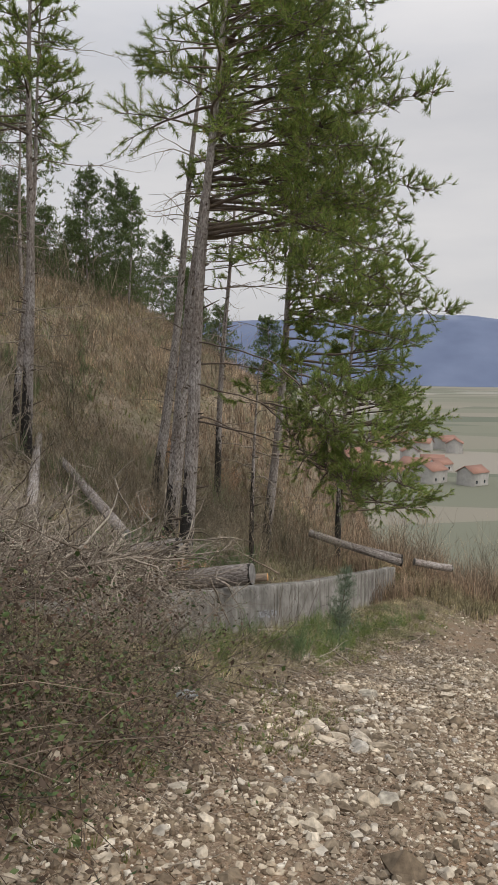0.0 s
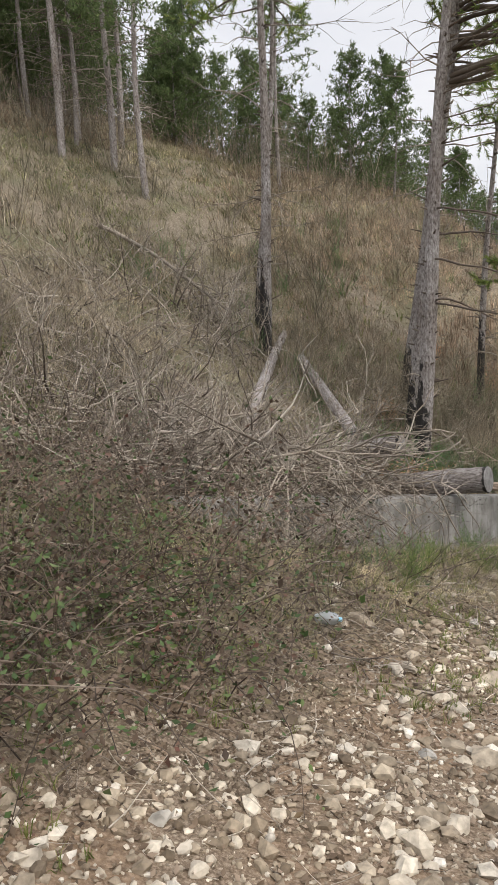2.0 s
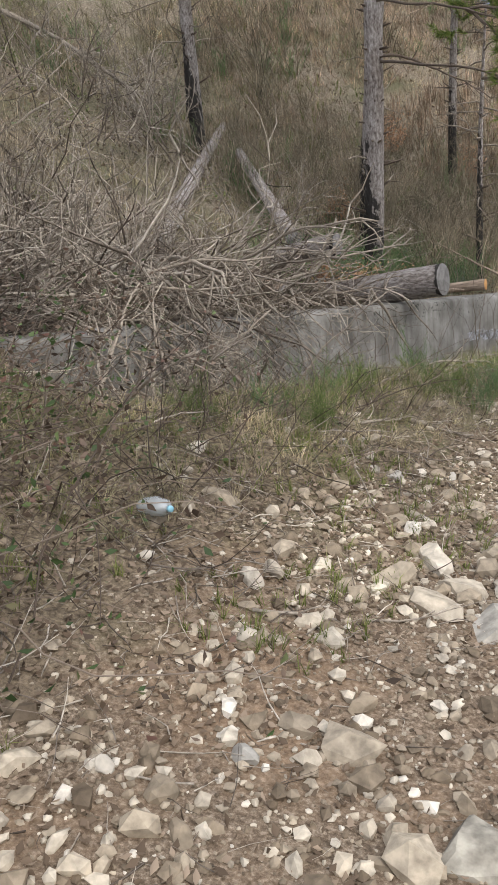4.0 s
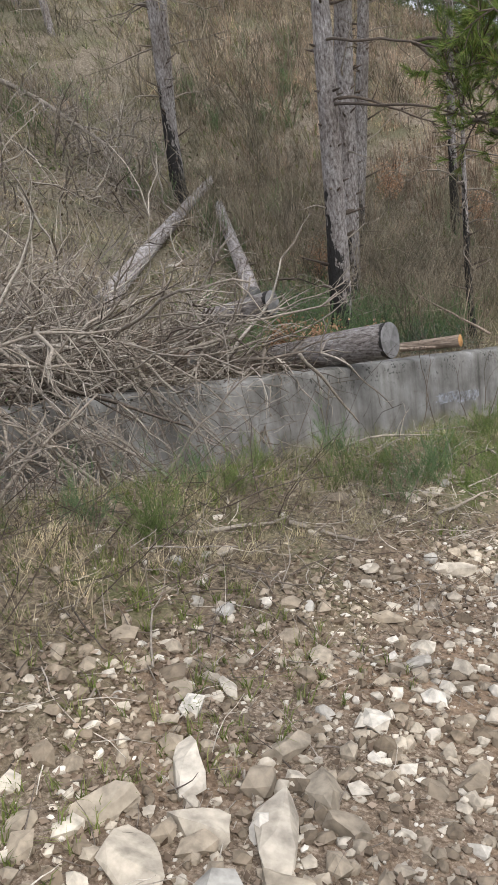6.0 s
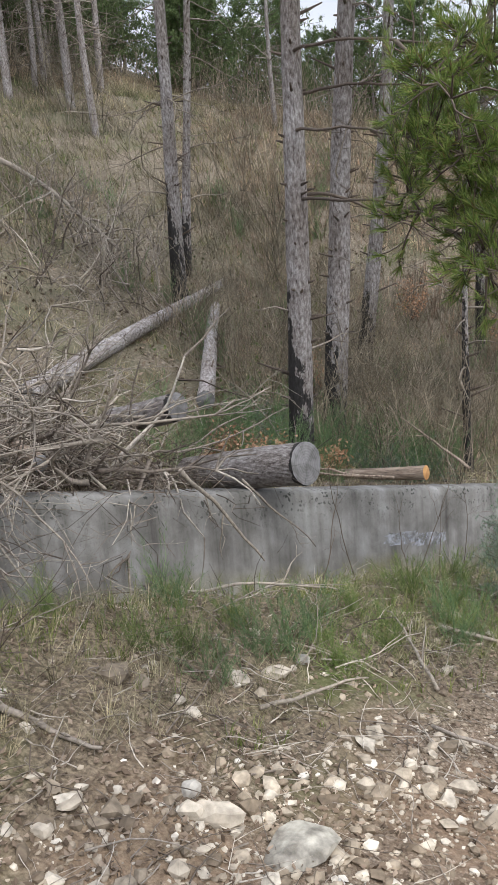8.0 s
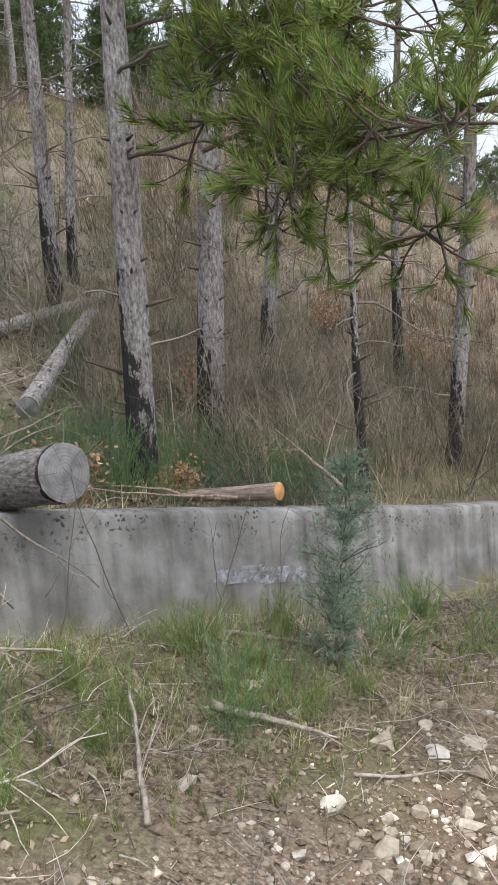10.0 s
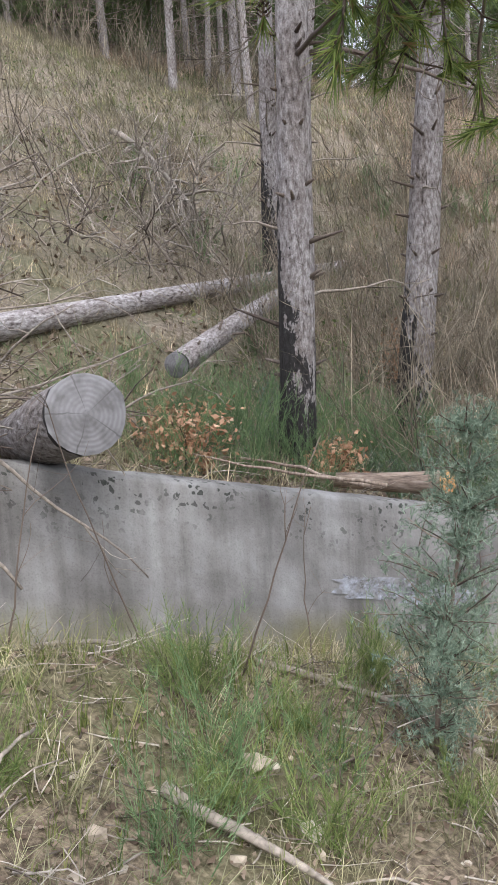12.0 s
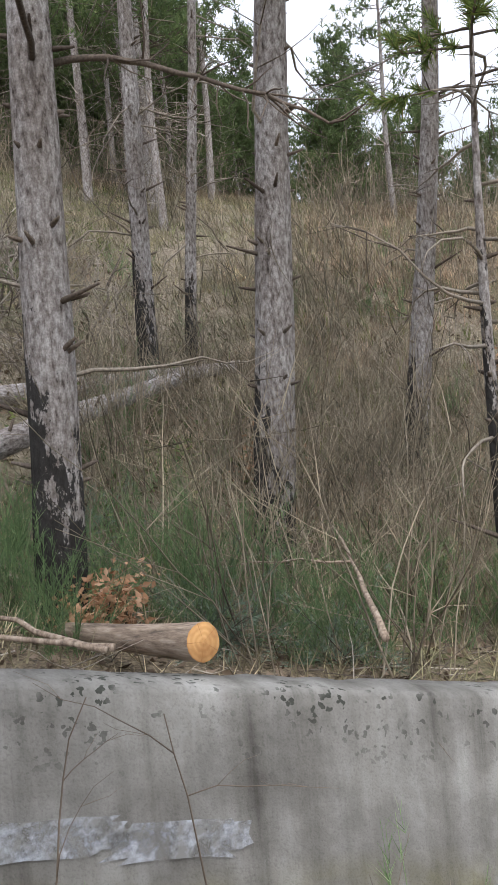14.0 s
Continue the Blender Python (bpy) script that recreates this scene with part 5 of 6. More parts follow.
def juniper(x, y, height):
    r = np.random.default_rng(81)
    root = empty("juniper_bush", (x, y, gz(x, y) - 0.03))
    stem, green = Mesh(), Mesh()
    line = wander((0, 0, 0), (0.03, 0, 1), height, 10, 0.03, 0, r)
    stem.tube(line, np.linspace(0.012, 0.003, 11), 6)
    cen = []
    for k in range(170):
        u = r.uniform(0.08, 1)
        p = line[min(9, int(u * 10))]
        a = r.uniform(0, 6.28)
        reach = (0.1 + 0.34 * (1 - u) ** 0.7) * r.uniform(0.6, 1.1) * (0.6 if u < 0.2 else 1)
        tw = wander(p, (math.cos(a), math.sin(a), r.uniform(0.3, 1.0)), reach, 5, 0.15, 0, r)
        stem.tube(tw, np.linspace(0.004, 0.0015, 6), 3, cap=False)
        for q in tw[1:]:
            for _ in range(5):
                cen.append(q + r.normal(0, 0.022, 3))
    cen = np.array(cen)
    d = r.normal(0, 0.6, cen.shape) + [0, 0, 0.6]
    d /= np.linalg.norm(d, axis=1)[:, None]
    needle_tufts(green, cen, d, 7, 0.03, 0.0018, r)
    stem.link("stem", TWIG, root)
    tagged(green.link("foliage", JUNIPER, root, "grey-green scale-leaved sprays"), kind="stuff")
    return tagged(root, "young grey-green juniper bush in front of the wall", "bush")


juniper(1.9, 13.75, 1.45)


def spreading_bush(x, y, seed):
    """A low bush of feathery sprays that lean out to all sides."""
    r = np.random.default_rng(seed)
    root = empty("juniper_bush", (x, y, gz(x, y)))
    st, green = Mesh(), Mesh()
    p, d = stems(np.zeros((1, 3)), 34, 0.9, r, 0.08)
    d[:, 2] = r.uniform(0.15, 0.9, 34)
    lines = sticks(st, p, d, r.uniform(0.3, 0.75, 34), 0.004, r, 6, 0.1, 0.05)
    q = lines[:, 1:].reshape(-1, 3)
    out = (lines[:, 1:] - lines[:, :-1]).reshape(-1, 3)
    out /= np.linalg.norm(out, axis=1)[:, None]
    q = np.repeat(q, 3, 0) + r.normal(0, 0.025, (len(q) * 3, 3))
    needle_tufts(green, q, np.repeat(out, 3, 0), 6, 0.06, 0.0022, r, 0.9, 0.6)
    st.link("stem", TWIG, root)
    tagged(green.link("foliage", JUNIPER, root, "feathery grey-green sprays"), kind="stuff")
    return tagged(root, "low spreading juniper bush with feathery green sprays behind the wall", "bush")


for x, y, k in ((-0.35, 17.1, 83), (-0.9, 17.6, 84), (-1.9, 17.0, 85), (0.2, 17.6, 86), (-2.6, 17.9, 87)):
    spreading_bush(x, y, k)


def oak_scrub(x, y, height, seed, label):
    r = np.random.default_rng(seed)
    root = empty("oak_shrub", (x, y, gz(x, y) - 0.02))
    st, lf = Mesh(), Mesh()
    cen = []
    for _ in range(9):
        a = r.uniform(0, 6.28)
        line = wander(r.normal(0, 0.04, 3) * [1, 1, 0], (math.cos(a) * 0.5, math.sin(a) * 0.5, 1), height * r.uniform(0.6, 1.1), 6, 0.15, 0, r)
        st.tube(line, np.linspace(0.009, 0.003, 7), 4)
        for q in line[2:]:
            for _ in range(15):
                cen.append(q + r.normal(0, 0.09, 3))
    leaves(lf, np.array(cen), 0.032, r, 0.2)
    st.link("stem", TWIG, root)
    tagged(lf.link("leaves", OAKLEAF, root, "withered pinkish brown leaves"), kind="stuff")
    return tagged(root, label, "shrub")


OAKLEAF = island_material("withered_oak_leaves", [(0, (0.3, 0.16, 0.09)), (0.5, (0.45, 0.27, 0.17)), (1, (0.56, 0.38, 0.26))], 0.8, 0.25)
RUSTLEAF = island_material("rust_leaves", [(0, (0.22, 0.08, 0.03)), (1, (0.38, 0.17, 0.08))], 0.8, 0.25)
oak_scrub(-1.15, 15.35, 0.55, 91, "small oak shrub with withered brown leaves by the wall")
oak_scrub(-1.75, 15.6, 0.5, 92, "small oak shrub with withered brown leaves by the wall")
oak_scrub(-0.75, 16.6, 0.35, 93, "low oak sprout with curled brown leaves")
oak_scrub(-2.5, 20.2, 0.9, 94, "rust-brown oak shrub at the foot of the slope")
oak_scrub(-2.3, 26.2, 1.1, 95, "rust-brown oak shrub among dry scrub")
oak_scrub(-0.3, 27.5, 1.2, 96, "rust-brown oak shrub among dry scrub")


DARKLEAF = island_material("shrivelled_leaves", [(0, (0.045, 0.032, 0.024)), (0.6, (0.1, 0.072, 0.053)), (1, (0.21, 0.155, 0.12))], 0.8, 0.1)


# ---- bramble bank ----
def brambles():
    r = np.random.default_rng(101)
    st, lf, dry = Mesh(), Mesh(), Mesh()
    for s0, s1, v0, v1, n, h in ((-9.5, -4.9, 1.7, 3.0, 300, 0.95), (-8.5, -3.3, 0.2, 2.3, 330, 0.75), (-8.5, -1.5, -3.2, 0.6, 300, 0.6), (-9, 0.5, -7.0, -2.5, 330, 0.55)):
        cen = []
        for p in spots(n, s0, s1, v0, v1, r):
            a = r.uniform(0, 6.28)
            line = wander(p, (math.cos(a), math.sin(a), 1.5), h * r.uniform(0.7, 2.0), 8, 0.16, 0.16, r)
            st.tube(line, np.linspace(0.005, 0.002, 9), 3, cap=False)
            for q in line[2:]:
                cen.extend(q + r.normal(0, 0.08, (8 if v0 > 1 else 5 if v1 > 2 else 3, 3)))
        cen = np.array(cen)
        z = np.array([gz(a, b) for a, b in cen[:, :2]])
        cen = cen[cen[:, 2] > z + 0.02]
        pick = r.random(len(cen)) < 0.42
        leaves(lf, cen[pick], 0.021, r, 0.45)
        leaves(dry, cen[~pick], 0.02, r, 0.3)
    pl = spots(900, -9, -1.6, -2, 2.7, r)
    twigs(st, pl, 0.8, 0.004, r, 0.5, 0.2, 5, 3, 2)
    pl = spots(1500, -8.5, -0.6, -3.5, 2.5, r)
    forked(st, pl + [0, 0, 0.1], r.normal(0, 1, pl.shape) * [1, 1, 0.6] + [0, 0, 0.3], r.uniform(0.4, 1.3, len(pl)), r.uniform(0.002, 0.004, len(pl)), r, 3, 5, 0.2, 0.06, 1)
    tagged(st.link("bramble_stems", TWIG), "tangle of thin brown bramble stems on the bank", "brambles", kind="stuff")
    tagged(lf.link("bramble_leaves", BRAMBLE), "green and reddish bramble leaves on the bank", "brambles", kind="stuff")
    tagged(dry.link("dead_bramble_leaves", DARKLEAF), "shrivelled brown leaves caught in the brambles", "leaves", kind="stuff")


brambles()


# ---- brush pile of cut branches ----
def cut_branch(a, b, r0, seed, label="bare grey cut branch on the brush pile", sag=0.1, forks=3, mat=None, group="brush pile", crook=0.012):
    """A bare crooked branch from a to b with side twigs."""
    r = np.random.default_rng(seed)
    a, b = np.array(a, float), np.array(b, float)
    root = empty("dead_branch", a)
    ln = np.linalg.norm(b - a)
    u = np.linspace(0, 1, 9)
    line = (b - a)[None] * u[:, None] + np.cumsum(r.normal(0, crook * ln, (9, 3)), 0) * (u * (1 - u) * 4)[:, None] ** 0.5 + np.array([0, 0, 1.0]) * (sag * ln * u * (1 - u))[:, None]
    g = Mesh()
    g.tube(line, np.linspace(r0, r0 * 0.4, 9), 6)
    g.link("stem", mat or DEADWOOD, root)
    for _ in range(forks):
        g = Mesh()
        k = r.integers(2, 8)
        d = (b - a) / ln + r.normal(0, 0.6, 3)
        tw = wander(line[k], d, min(ln, 2.4) * r.uniform(0.2, 0.5), 5, 0.18, 0.03, r)
        g.tube(tw, np.linspace(r0 * 0.45, r0 * 0.15, 6), 4)
        for _ in range(2):
            t2 = wander(tw[r.integers(1, 5)], d + r.normal(0, 0.8, 3), min(ln, 2.4) * r.uniform(0.08, 0.22), 3, 0.2, 0.03, r)
            g.tube(t2, np.linspace(r0 * 0.22, r0 * 0.1, 4), 3)
        g.link("twig", mat or DEADWOOD, root)
    return tagged(root, label, "branch", group)


def brush_pile():
    r = np.random.default_rng(111)
    for k in range(80):
        s, v = r.uniform(-2.4, 1.9), r.uniform(-2.6, -0.05)
        x, y = xy(s, v)
        z = float(wall_top(s)) + r.uniform(0.05, 0.8) * max(0.25, 1 - abs(s + 0.3) * 0.25)
        a = r.uniform(0, 6.28)
        ln = r.uniform(0.9, 2.1)
        cut_branch((x, y, z), (x + math.cos(a) * ln, y + math.sin(a) * ln, z + r.normal(0.05, 0.18)), r.uniform(0.01, 0.026), 200 + k, forks=5)
    for k in range(30):
        s = r.uniform(-2.4, 0.0)
        x, y = xy(s, r.uniform(-0.9, -0.1))
        x2, y2 = xy(s + r.normal(0, 0.45), r.uniform(0.35, 0.95))
        z = float(wall_top(s)) + r.uniform(0.05, 0.5)
        cut_branch((x, y, z), (x2, y2, float(wall_top(s)) - r.uniform(0.5, 1.0)), r.uniform(0.008, 0.02), 300 + k, "bare grey branch hanging over the wall", 0.25, 5)
    for k in range(34):
        s, v = r.uniform(-2.8, 1.6), r.uniform(-3.2, -0.3)
        x, y = xy(s, v)
        z = float(wall_top(s)) - 0.05
        a = r.uniform(0, 6.28)
        lean = r.uniform(0.3, 1.0)
        cut_branch((x, y, z), (x + math.cos(a) * lean, y + math.sin(a) * lean, z + r.uniform(0.5, 1.25)), r.uniform(0.01, 0.024), 350 + k, "bare grey branch sticking up from the brush pile", 0.15, 6)
    for k in range(24):
        s = r.uniform(-2.9, -0.5)
        x, y = xy(s, r.uniform(0.25, 1.3))
        a = r.uniform(0, 6.28)
        z = gz(x, y) + 0.03
        cut_branch((x, y, z), (x + math.cos(a) * 0.8, y + math.sin(a) * 0.8, z + r.uniform(0.2, 1.0)), r.uniform(0.008, 0.018), 390 + k * 100, "bare grey branch piled against the wall", 0.15, 6)
    g = Mesh()
    pl = []
    for _ in range(700):
        s, v = r.normal(-0.6, 1.1), r.normal(-0.9, 0.8)
        if v > 0.75 or s > 3.0 or s < -3.2:
            continue
        x, y = xy(s, v)
        base = float(wall_top(s)) if v < 0 else float(wall_top(s)) - 1.1 * min(1, v * 1.4)
        pl.append((x, y, base + abs(r.normal(0, 0.28)) * math.exp(-abs(s + 0.4) * 0.3)))
    twigs(g, np.array(pl), 0.75, 0.005, r, 0.1, 0.2, 5, 3, 2)
    s, v = r.uniform(-3.2, 2.2, 760), -np.abs(r.normal(0, 2.6, 760)) - 0.1
    high = np.abs(r.normal(0, 0.38, 760)) * np.exp(-((s + 0.5) / 2.4) ** 2)
    ok = (v > -6.5) & ((s < 1.0) | (high < 0.25))
    s, v, high = s[ok], v[ok], high[ok]
    x, y = xy(s, v)
    pl = np.stack([x, y, ground_z(s, v) + 0.12 + high], 1)
    forked(g, pl, r.normal(0, 1, pl.shape) * [1, 1, 0.55], r.uniform(0.4, 1.5, len(pl)), np.exp(r.normal(math.log(0.013), 0.4, len(pl))), r, 4, 6, 0.2, 0.02, 1, 0.8)
    s, v = r.uniform(-3.0, 1.6, 240), r.uniform(-6.5, -0.6, 240)
    x, y = xy(s, v)
    pl = np.stack([x, y, ground_z(s, v)], 1)
    forked(g, pl, r.normal(0, 0.6, pl.shape) * [1, 1, 0] + [0, 0, 1], r.uniform(0.6, 1.6, len(pl)), np.exp(r.normal(math.log(0.014), 0.3, len(pl))), r, 4, 6, 0.18, 0.0, 2, 0.7)
    s, v = r.uniform(0.5, 6.8, 170), r.uniform(-10.5, -6.8, 170)
    x, y = xy(s, v)
    pl = np.stack([x, y, ground_z(s, v) + r.uniform(0, 0.5, len(s))], 1)
    forked(g, pl, r.normal(0, 0.8, pl.shape) + [0, 0, 0.5], r.uniform(0.5, 1.8, len(pl)), np.exp(r.normal(math.log(0.014), 0.35, len(pl))), r, 4, 6, 0.18, 0.02, 2, 0.8)
    tagged(g.link("brushwood", DEADWOOD), "tangled grey brushwood heaped over the wall end", "twigs", kind="stuff")


brush_pile()


def dark_brush():
    """Thin dark twigs deep in the pile."""
    r = np.random.default_rng(117)
    g = Mesh()
    s, v = r.uniform(-3.2, 2.4, 1300), -np.abs(r.normal(0, 1.7, 1300)) - 0.05
    x, y = xy(s, v)
    pl = np.stack([x, y, ground_z(s, v) + np.abs(r.normal(0, 0.16, 1300))], 1)
    forked(g, pl, r.normal(0, 1, pl.shape) * [1, 1, 0.5], r.uniform(0.3, 1.0, 1300), r.uniform(0.004, 0.009, 1300), r, 3, 4, 0.2, 0.02, 1, 0.8)
    tagged(g.link("dark_brushwood", TWIG), "dark brown twigs deep in the brush pile", "twigs", kind="stuff")


dark_brush()
cut_branch((-0.45, 12.45, -1.72), (-0.12, 13.2, -2.75), 0.022, 401, "pale bent branch leaning down the wall face", 0.12, 2, group="")
cut_branch((-0.2, 13.05, -1.95), (0.14, 13.8, -2.8), 0.013, 402, "thin pale branch leaning down the wall face", 0.2, 1, group="")
cut_branch((0.95, 17.0, -2.8), (-0.3, 18.34, -2.41), 0.022, 403, "pale broken stick leaning out behind the wall", 0.0, 1, BAREWOOD, "", 0.004)
for k, (s, v, ang, ln, rr) in enumerate(((2.75, 1.98, 0.3, 0.55, 0.025), (0.6, 2.4, 1.2, 0.9, 0.014), (1.9, 2.6, 2.2, 1.0, 0.014), (3.4, 1.2, 0.6, 1.3, 0.016), (0.9, 1.0, 0.9, 1.5, 0.015), (2.4, 0.9, 1.4, 1.2, 0.014), (4.4, 1.6, 1.9, 0.9, 0.02), (1.5, 2.85, 0.1, 1.2, 0.012), (-1.5, 1.9, 1.0, 0.9, 0.018), (-0.7, 2.1, 0.2, 0.5, 0.02), (5.4, 0.9, 1.1, 1.1, 0.02), (6.0, 1.0, 1.3, 0.9, 0.018), (-3.9, 3.2, 0.4, 0.8, 0.009), (3.0, 2.7, 0.8, 0.7, 0.01))):
    x, y = xy(s, v)
    x2, y2 = x + math.cos(ang) * ln, y + math.sin(ang) * ln
    cut_branch((x, y, gz(x, y) + 0.03), (x2, y2, gz(x2, y2) + 0.05), rr, 420 + k, "dry fallen branch lying on the verge", 0.05, 2, group="fallen branches")
cut_branch((0.35, 15.75, -2.62), (-0.95, 15.15, -2.4), 0.016, 404, "thin peeled pole lying on the wall top", 0.0, 0, BAREWOOD, group="")
cut_branch((0.2, 15.9, -2.66), (-1.1, 15.6, -2.5), 0.02, 405, "thin peeled pole lying on the wall top", 0.0, 0, BAREWOOD, group="")
# thin upright saplings on the verge
for k, (s, v, h) in enumerate(((3.0, 0.95, 1.2), (3.3, 1.3, 1.0), (2.4, 1.1, 0.9), (4.6, 0.6, 1.0), (5.2, 0.5, 1.1), (3.9, 0.8, 0.8))):
    x, y = xy(s, v)
    z = gz(x, y)
    cut_branch((x, y, z - 0.02), (x + rb.normal(0.05, 0.16), y + rb.normal(0.03, 0.16), z + h), 0.005, 450 + k, "thin leafless sapling standing in front of the wall", 0.0, 2, TWIG, "saplings", 0.015)


def dead_tree():
    """The dry fallen tree that lies down the slope with its branches on."""
    cut_branch((-11.3, 22.6, 3.05), (-6.5, 20.5, 0.5), 0.07, 470, "long dry fallen tree lying down the slope with bare limbs", 0.08, 18, group="", crook=0.004)
    r = np.random.default_rng(471)
    for k in range(34):
        u = r.uniform(0.3, 1.2)
        x, y = -11.3 + 4.8 * u + r.normal(0, 0.5), 22.6 - 2.1 * u + r.normal(0, 0.6)
        z = gz(x, y)
        a = r.uniform(0, 6.28)
        cut_branch((x, y, z + 0.1), (x + math.cos(a) * 0.8, y + math.sin(a) * 0.8, z + r.uniform(0.6, 1.8)), r.uniform(0.014, 0.026), 480 + k, "bare grey limb standing out of the fallen tree", 0.1, 5, group="fallen limbs", crook=0.025)


dead_tree()
for k in range(60):
    s, v = rb.uniform(-2.2, 3.4), rb.uniform(-7.5, -2.0)
    x, y = xy(s, v)
    z = gz(x, y)
    a = rb.uniform(0, 6.28)
    cut_branch((x, y, z + 0.05), (x + math.cos(a) * 1.1, y + math.sin(a) * 1.1, z + rb.uniform(0.3, 1.3)), 0.016, 600 + k, "bare grey branch in the brush above the wall", 0.1, 5, group="brush pile")

# logs stacked at the far end of the wall
log((5.2, 23.9, -4.2), (2.3, 24.3, -3.3), 0.12, 0.12, LOGBARK, SAWN_GREY, "grey felled log stacked beyond the wall end", seed=7)
log((5.5, 25.3, -4.35), (3.6, 25.6, -3.95), 0.1, 0.1, LOGBARK, SAWN_GREY, "grey felled log stacked beyond the wall end", seed=8)
log((7.2, 25.5, -4.75), (5.9, 25.3, -4.5), 0.12, 0.12, PALEBARK, SAWN_GREY, "pale short log lying beyond the wall end", seed=9)
log((-1.3, 11.75, -1.52), (-1.9, 12.0, -1.45), 0.07, 0.065, BAREWOOD, SAWN_GREY, "pale split log stub on the wall end", seed=10)


def crushed_bottle(x, y):
    mat, tree, bsdf = material("clear_plastic", 0.25)
    bsdf.inputs["Base Color"].default_value = (0.7, 0.74, 0.76, 1)
    bsdf.inputs["Transmission Weight"].default_value = 0.65
    bsdf.inputs["Roughness"].default_value = 0.22
    root = empty("plastic_bottle", (x, y, gz(x, y) + 0.11))
    root.rotation_euler = (radians(78), radians(15), radians(60))
    root.scale = (0.65, 0.65, 0.6)
    g = Mesh()
    prof = ((0.0, -0.15), (0.07, -0.15), (0.085, -0.13), (0.08, -0.06), (0.088, 0.0), (0.08, 0.05), (0.085, 0.1), (0.05, 0.15), (0.022, 0.17), (0.02, 0.2))
    V = []
    for i, (r, z) in enumerate(prof):
        for j in range(16):
            a = j * math.pi / 8
            k = 1 + 0.3 * noise.noise((math.cos(a) * 1.5, math.sin(a) * 1.5, z * 14))
            V.append((r * k * math.cos(a), r * k * math.sin(a) * 0.8, z))
    idx = np.arange(len(V)).reshape(-1, 16)
    nx = np.roll(idx, -1, 1)
    g.add(V, np.stack([idx[:-1], nx[:-1], nx[1:], idx[1:]], -1).reshape(-1, 4))
    g.link("body", mat, root)
    c = Mesh()
    c.tube([(0, 0, 0.19), (0, 0, 0.215)], [0.025, 0.025], 12)
    blue, _, b2 = material("blue_cap", 0.4)
    b2.inputs["Base Color"].default_value = (0.25, 0.5, 0.62, 1)
    c.link("cap", blue, root, "pale blue cap")
    return tagged(root, "crushed clear plastic bottle lying in the grass", "bottle")


crushed_bottle(-0.47, 6.49)


def paint_patch():
    """Bluish white paint brushed on the wall face."""
    mat, tree, bsdf = material("white_paint", 0.7)
    tc = tree.nodes.new("ShaderNodeTexCoord")
    col = ramp(tree, [(0.4, (0.26, 0.257, 0.25)), (0.52, (0.36, 0.37, 0.395)), (0.68, (0.55, 0.58, 0.66))], noise_tex(tree, 14, 6, tc.outputs["Object"], 0.7))
    tree.links.new(col, bsdf.inputs["Base Color"])
    worn = ramp(tree, [(0.36, (0, 0, 0)), (0.54, (0.9, 0.9, 0.9))], noise_tex(tree, 5, 7, tc.outputs["Object"], 0.7))
    tree.links.new(worn, bsdf.inputs["Alpha"])
    r = np.random.default_rng(121)
    for s0, dz, w, h in ((4.75, -0.57, 0.3, 0.07), (5.25, -0.6, 0.3, 0.075)):
        g = Mesh()
        n = 26
        V = []
        for j in range(n):
            a = j * 2 * math.pi / n
            k = 1 + r.normal(0, 0.12)
            s = s0 + w * k * math.copysign(abs(math.cos(a)) ** 0.5, math.cos(a))
            z = float(wall_top(s0)) - 0.2 * (s - s0) + dz + h * k * math.copysign(abs(math.sin(a)) ** 0.5, math.sin(a))
            x, y = xy(s, 0.014)
            V.append((x, y, z))
        V.append(np.mean(V, 0))
        g.add(V, None, [(j, (j + 1) % n, n) for j in range(n)])
        g.link("paint_patch", mat, retaining, "smeared bluish white paint")


paint_patch()


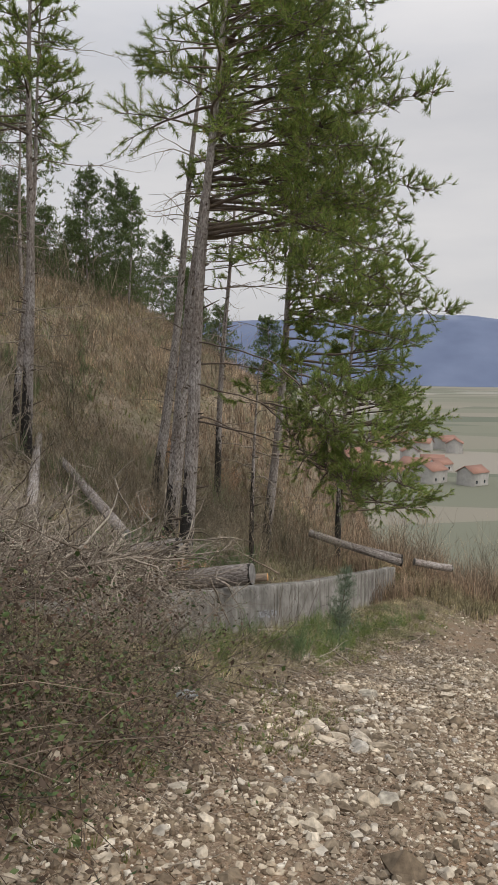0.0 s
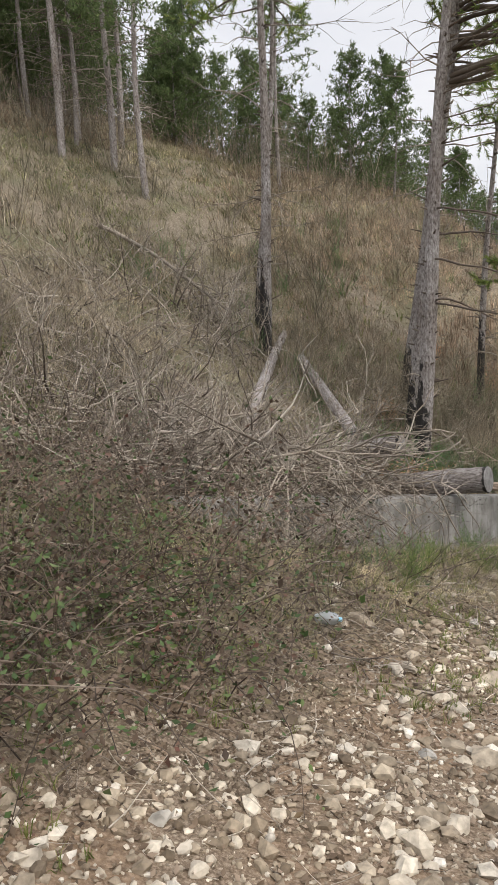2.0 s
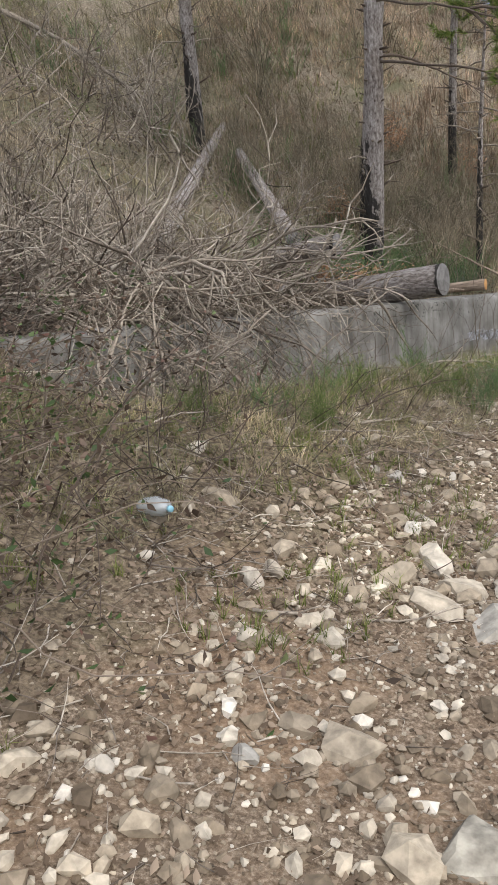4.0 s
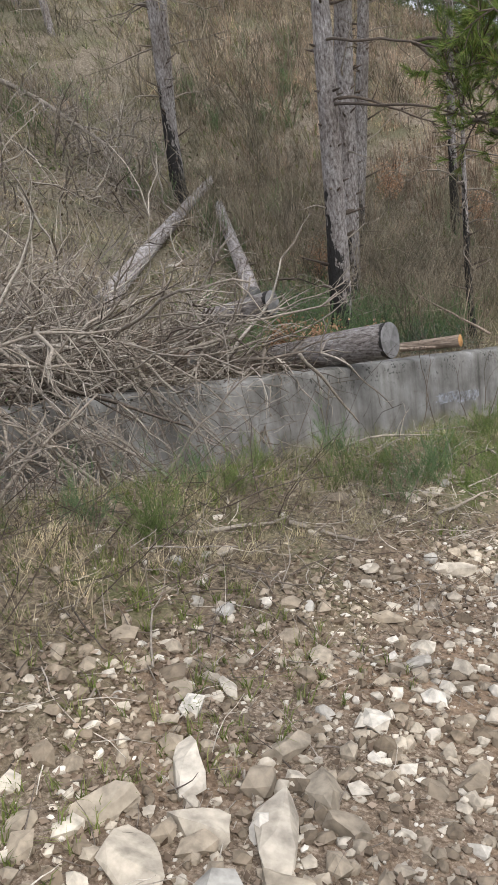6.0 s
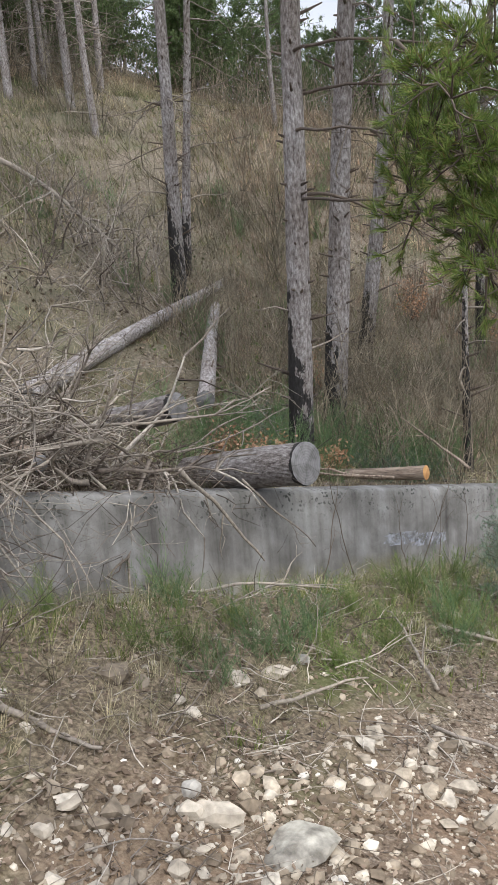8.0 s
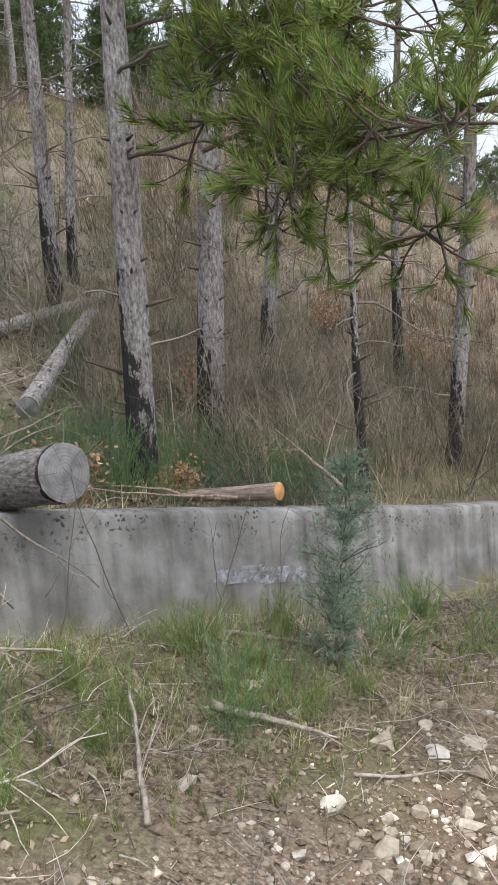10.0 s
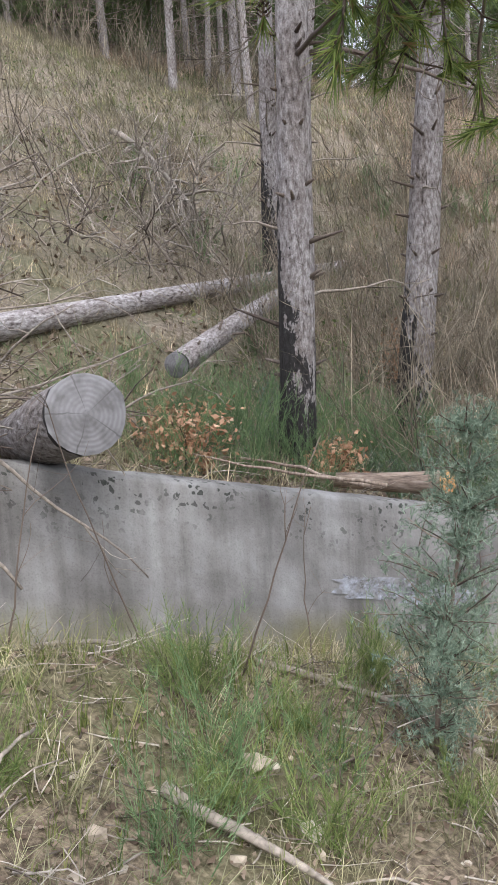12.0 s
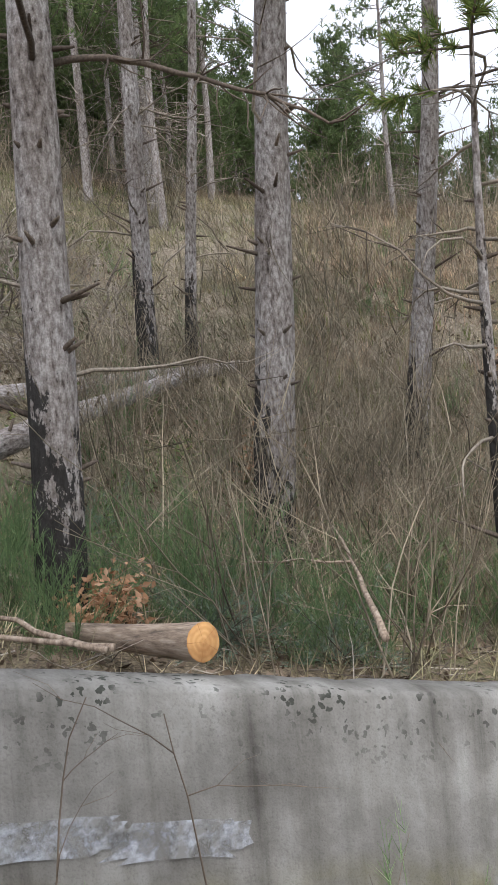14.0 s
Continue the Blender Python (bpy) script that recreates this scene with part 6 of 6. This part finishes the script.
# ---- woods on the upper slope ----
def wood_pine(seed, height, crown0, spread, r, label, count, wide):
    rng = np.random.default_rng(seed)
    root = empty("pine_tree", (0, 0, 0))
    t = Mesh()
    pts = trunk_points(height, (rng.normal(0, 0.015), rng.normal(0, 0.015)), rng, 0.08)
    f = np.clip(pts[:, 2] / height, 0, 1)
    t.tube(pts, r * (1 - 0.85 * f), 8)
    t.link("trunk", BARK_FAR, root)
    dl, lb, nd = Mesh(), Mesh(), Mesh()

    def axis(h):
        return np.array([np.interp(h, pts[:, 2], pts[:, 0]), np.interp(h, pts[:, 2], pts[:, 1]), h])

    for _ in range(34 if crown0 > 3 else 8):
        a = rng.uniform(0, 6.28)
        line = wander(axis(rng.uniform(1.2, crown0 + 1.5)), (math.cos(a), math.sin(a), rng.uniform(-0.2, 0.3)), spread * rng.uniform(0.3, 0.85), 5, 0.12, 0.05, rng)
        dl.tube(line, np.linspace(0.018, 0.004, 6), 3, cap=False)
        for _ in range(4):
            dl.tube(wander(line[rng.integers(1, 6)], rng.normal(0, 1, 3), spread * 0.25, 3, 0.2, 0.05, rng), np.linspace(0.008, 0.003, 4), 3, cap=False)
    cen, drs = [], []
    for q in range(count):
        u = (q + rng.random()) / count
        h = crown0 + (height - crown0) * u
        a = rng.uniform(0, 6.28)
        reach = spread * (1 - 0.8 * u) * rng.uniform(0.6, 1.15) + 0.15
        line = wander(axis(h), (math.cos(a), math.sin(a), 0.15 + 0.35 * u), reach, 5, 0.1, -0.02, rng)
        lb.tube(line, np.linspace(0.02, 0.006, 6), 3, cap=False)
        for k in range(2, 6):
            for _ in range(5):
                cen.append(line[k] + rng.normal(0, 0.16 * (0.5 + reach * 0.25), 3) * [1, 1, 0.7])
                d = rng.normal(0, 0.6, 3) + [0, 0, 0.7]
                drs.append(d / np.linalg.norm(d))
    needle_tufts(nd, cen, drs, 6, 0.22, wide, rng)
    tagged(dl.link("dead_branch", DEADWOOD, root), kind="stuff")
    tagged(lb.link("branch", LIMB, root), kind="stuff")
    tagged(nd.link("crown", NEEDLE_FAR, root), kind="stuff")
    return tagged(root, label, "tree", "pine wood")


TALL = [wood_pine(700 + k, h, c, sp, rr, "tall grey-stemmed pine in the wood on the slope", n, 0.024) for k, (h, c, sp, rr, n) in enumerate(((14, 5.5, 2.5, 0.14, 75), (15.5, 6.5, 2.3, 0.16, 80), (12.5, 4.5, 2.7, 0.12, 75)))]
YOUNG = [wood_pine(720 + k, h, 0.9, sp, 0.1, "young bushy green pine on the ridge", n, 0.026) for k, (h, sp, n) in enumerate(((8.0, 2.9, 120), (9.5, 3.2, 130), (6.5, 2.7, 110)))]
rw = np.random.default_rng(77)


def plant(protos_, spots_):
    for k, (x, y, sc) in enumerate(spots_):
        p = protos_[k % len(protos_)]
        m = Matrix.Translation((x, y, gz(x, y) - 0.5)) @ Matrix.Rotation(rw.uniform(0, 6.28), 4, "Z")
        if k < len(protos_):
            p.matrix_basis = m
            ob = p
        else:
            ob = copy_thing(p, m)
        ob.scale = (sc, sc, sc)


tall = [(-20.9, 34.0, 1.0), (-16.2, 28.9, 1.0), (-17.5, 32.4, 1.0), (-12.6, 28.6, 0.95), (-14.7, 30.2, 1.0), (-9.8, 36.0, 0.85), (-16.8, 31.0, 0.8), (-21.5, 30.5, 0.9)]
while len(tall) < 72:
    s, v = rw.uniform(-16, 18), rw.uniform(-52, -22)
    if v > -27 and (s < 8 or rw.random() < 0.6):
        continue
    x, y = xy(s, v)
    if all((x - a) ** 2 + (y - b) ** 2 > 5 for a, b, _ in tall):
        tall.append((x, y, rw.uniform(0.8, 1.15)))
plant(TALL, tall)
young = []
while len(young) < 56:
    s, v = rw.uniform(25, 52), rw.uniform(-36, -9)
    if v > -14 and s < 31:
        continue
    x, y = xy(s, v)
    if all((x - a) ** 2 + (y - b) ** 2 > 3.5 for a, b, _ in young):
        young.append((x, y, rw.uniform(0.5, 0.78)))
while len(young) < 84:
    s, v = rw.uniform(-12, 30), rw.uniform(-46, -24)
    x, y = xy(s, v)
    young.append((x, y, rw.uniform(0.45, 0.9)))
while len(young) < 130:
    s, v = rw.uniform(-24, 22), rw.uniform(-52, -32)
    x, y = xy(s, v)
    young.append((x, y, rw.uniform(0.95, 1.35)))
while len(young) < 160:
    s, v = rw.uniform(-6, 15), rw.uniform(-46, -31)
    x, y = xy(s, v)
    young.append((x, y, rw.uniform(1.1, 1.5)))
while len(young) < 182:
    s, v = rw.uniform(14, 31), rw.uniform(-44, -29)
    x, y = xy(s, v)
    young.append((x, y, rw.uniform(0.8, 1.1)))
plant(YOUNG, young)


# ---- houses of the village on the plain ----
def house(x, y, w, d, h, turn, roof_mat, wall_mat):
    root = empty("house", (x, y, -52))
    root.rotation_euler = (0, 0, turn)
    g = Mesh()
    v = [(-w, -d, 0), (w, -d, 0), (w, d, 0), (-w, d, 0), (-w, -d, h), (w, -d, h), (w, d, h), (-w, d, h), (-w, 0, h + d * 0.55), (w, 0, h + d * 0.55)]
    g.add(v, [(0, 1, 5, 4), (1, 2, 6, 5), (2, 3, 7, 6), (3, 0, 4, 7)], [(5, 6, 9), (7, 4, 8)])
    g.link("wall", wall_mat, root)
    g = Mesh()
    e = 0.5
    for sgn in (-1, 1):
        a = [(-w - e, sgn * (d + e), h - 0.2), (w + e, sgn * (d + e), h - 0.2), (w + e, 0, h + d * 0.55 + 0.25), (-w - e, 0, h + d * 0.55 + 0.25)]
        b = [(p[0], p[1], p[2] + 0.25) for p in a]
        g.add(a + b, [(0, 1, 2, 3), (4, 5, 6, 7), (0, 1, 5, 4), (1, 2, 6, 5), (2, 3, 7, 6), (3, 0, 4, 7)])
    g.link("roof", roof_mat, root, "red tiled roof")
    for k in (-0.5, 0.5):
        g = Mesh()
        g.add([(k * w - 0.6, -d - 0.06, 1.2), (k * w + 0.6, -d - 0.06, 1.2), (k * w + 0.6, -d - 0.06, 2.6), (k * w - 0.6, -d - 0.06, 2.6), (k * w - 0.6, -d + 0.05, 1.2), (k * w + 0.6, -d + 0.05, 1.2), (k * w + 0.6, -d + 0.05, 2.6), (k * w - 0.6, -d + 0.05, 2.6)],
              [(0, 1, 2, 3), (0, 1, 5, 4), (1, 2, 6, 5), (2, 3, 7, 6), (3, 0, 4, 7)])
        g.link("window", GLASS, root)
    return tagged(root, "small distant house with a red tiled roof", "house", "village houses")


GLASS, _, gb = material("dark_window", 0.15)
gb.inputs["Base Color"].default_value = (0.05, 0.06, 0.07, 1)
ROOF = wood_material("red_roof_tiles", [(0.3, (0.22, 0.12, 0.09)), (0.7, (0.33, 0.19, 0.15))], 2.0)
PLASTER = wood_material("pale_plaster", [(0.3, (0.34, 0.33, 0.32)), (0.7, (0.46, 0.45, 0.43))], 0.6)
for k in range(26):
    a = rw.uniform(0.13, 0.4)
    dist = rw.uniform(380, 640)
    house(dist * math.sin(a), dist * math.cos(a), rw.uniform(5, 9), rw.uniform(4, 6), rw.uniform(4, 7), rw.uniform(0, 3.1), ROOF, PLASTER)
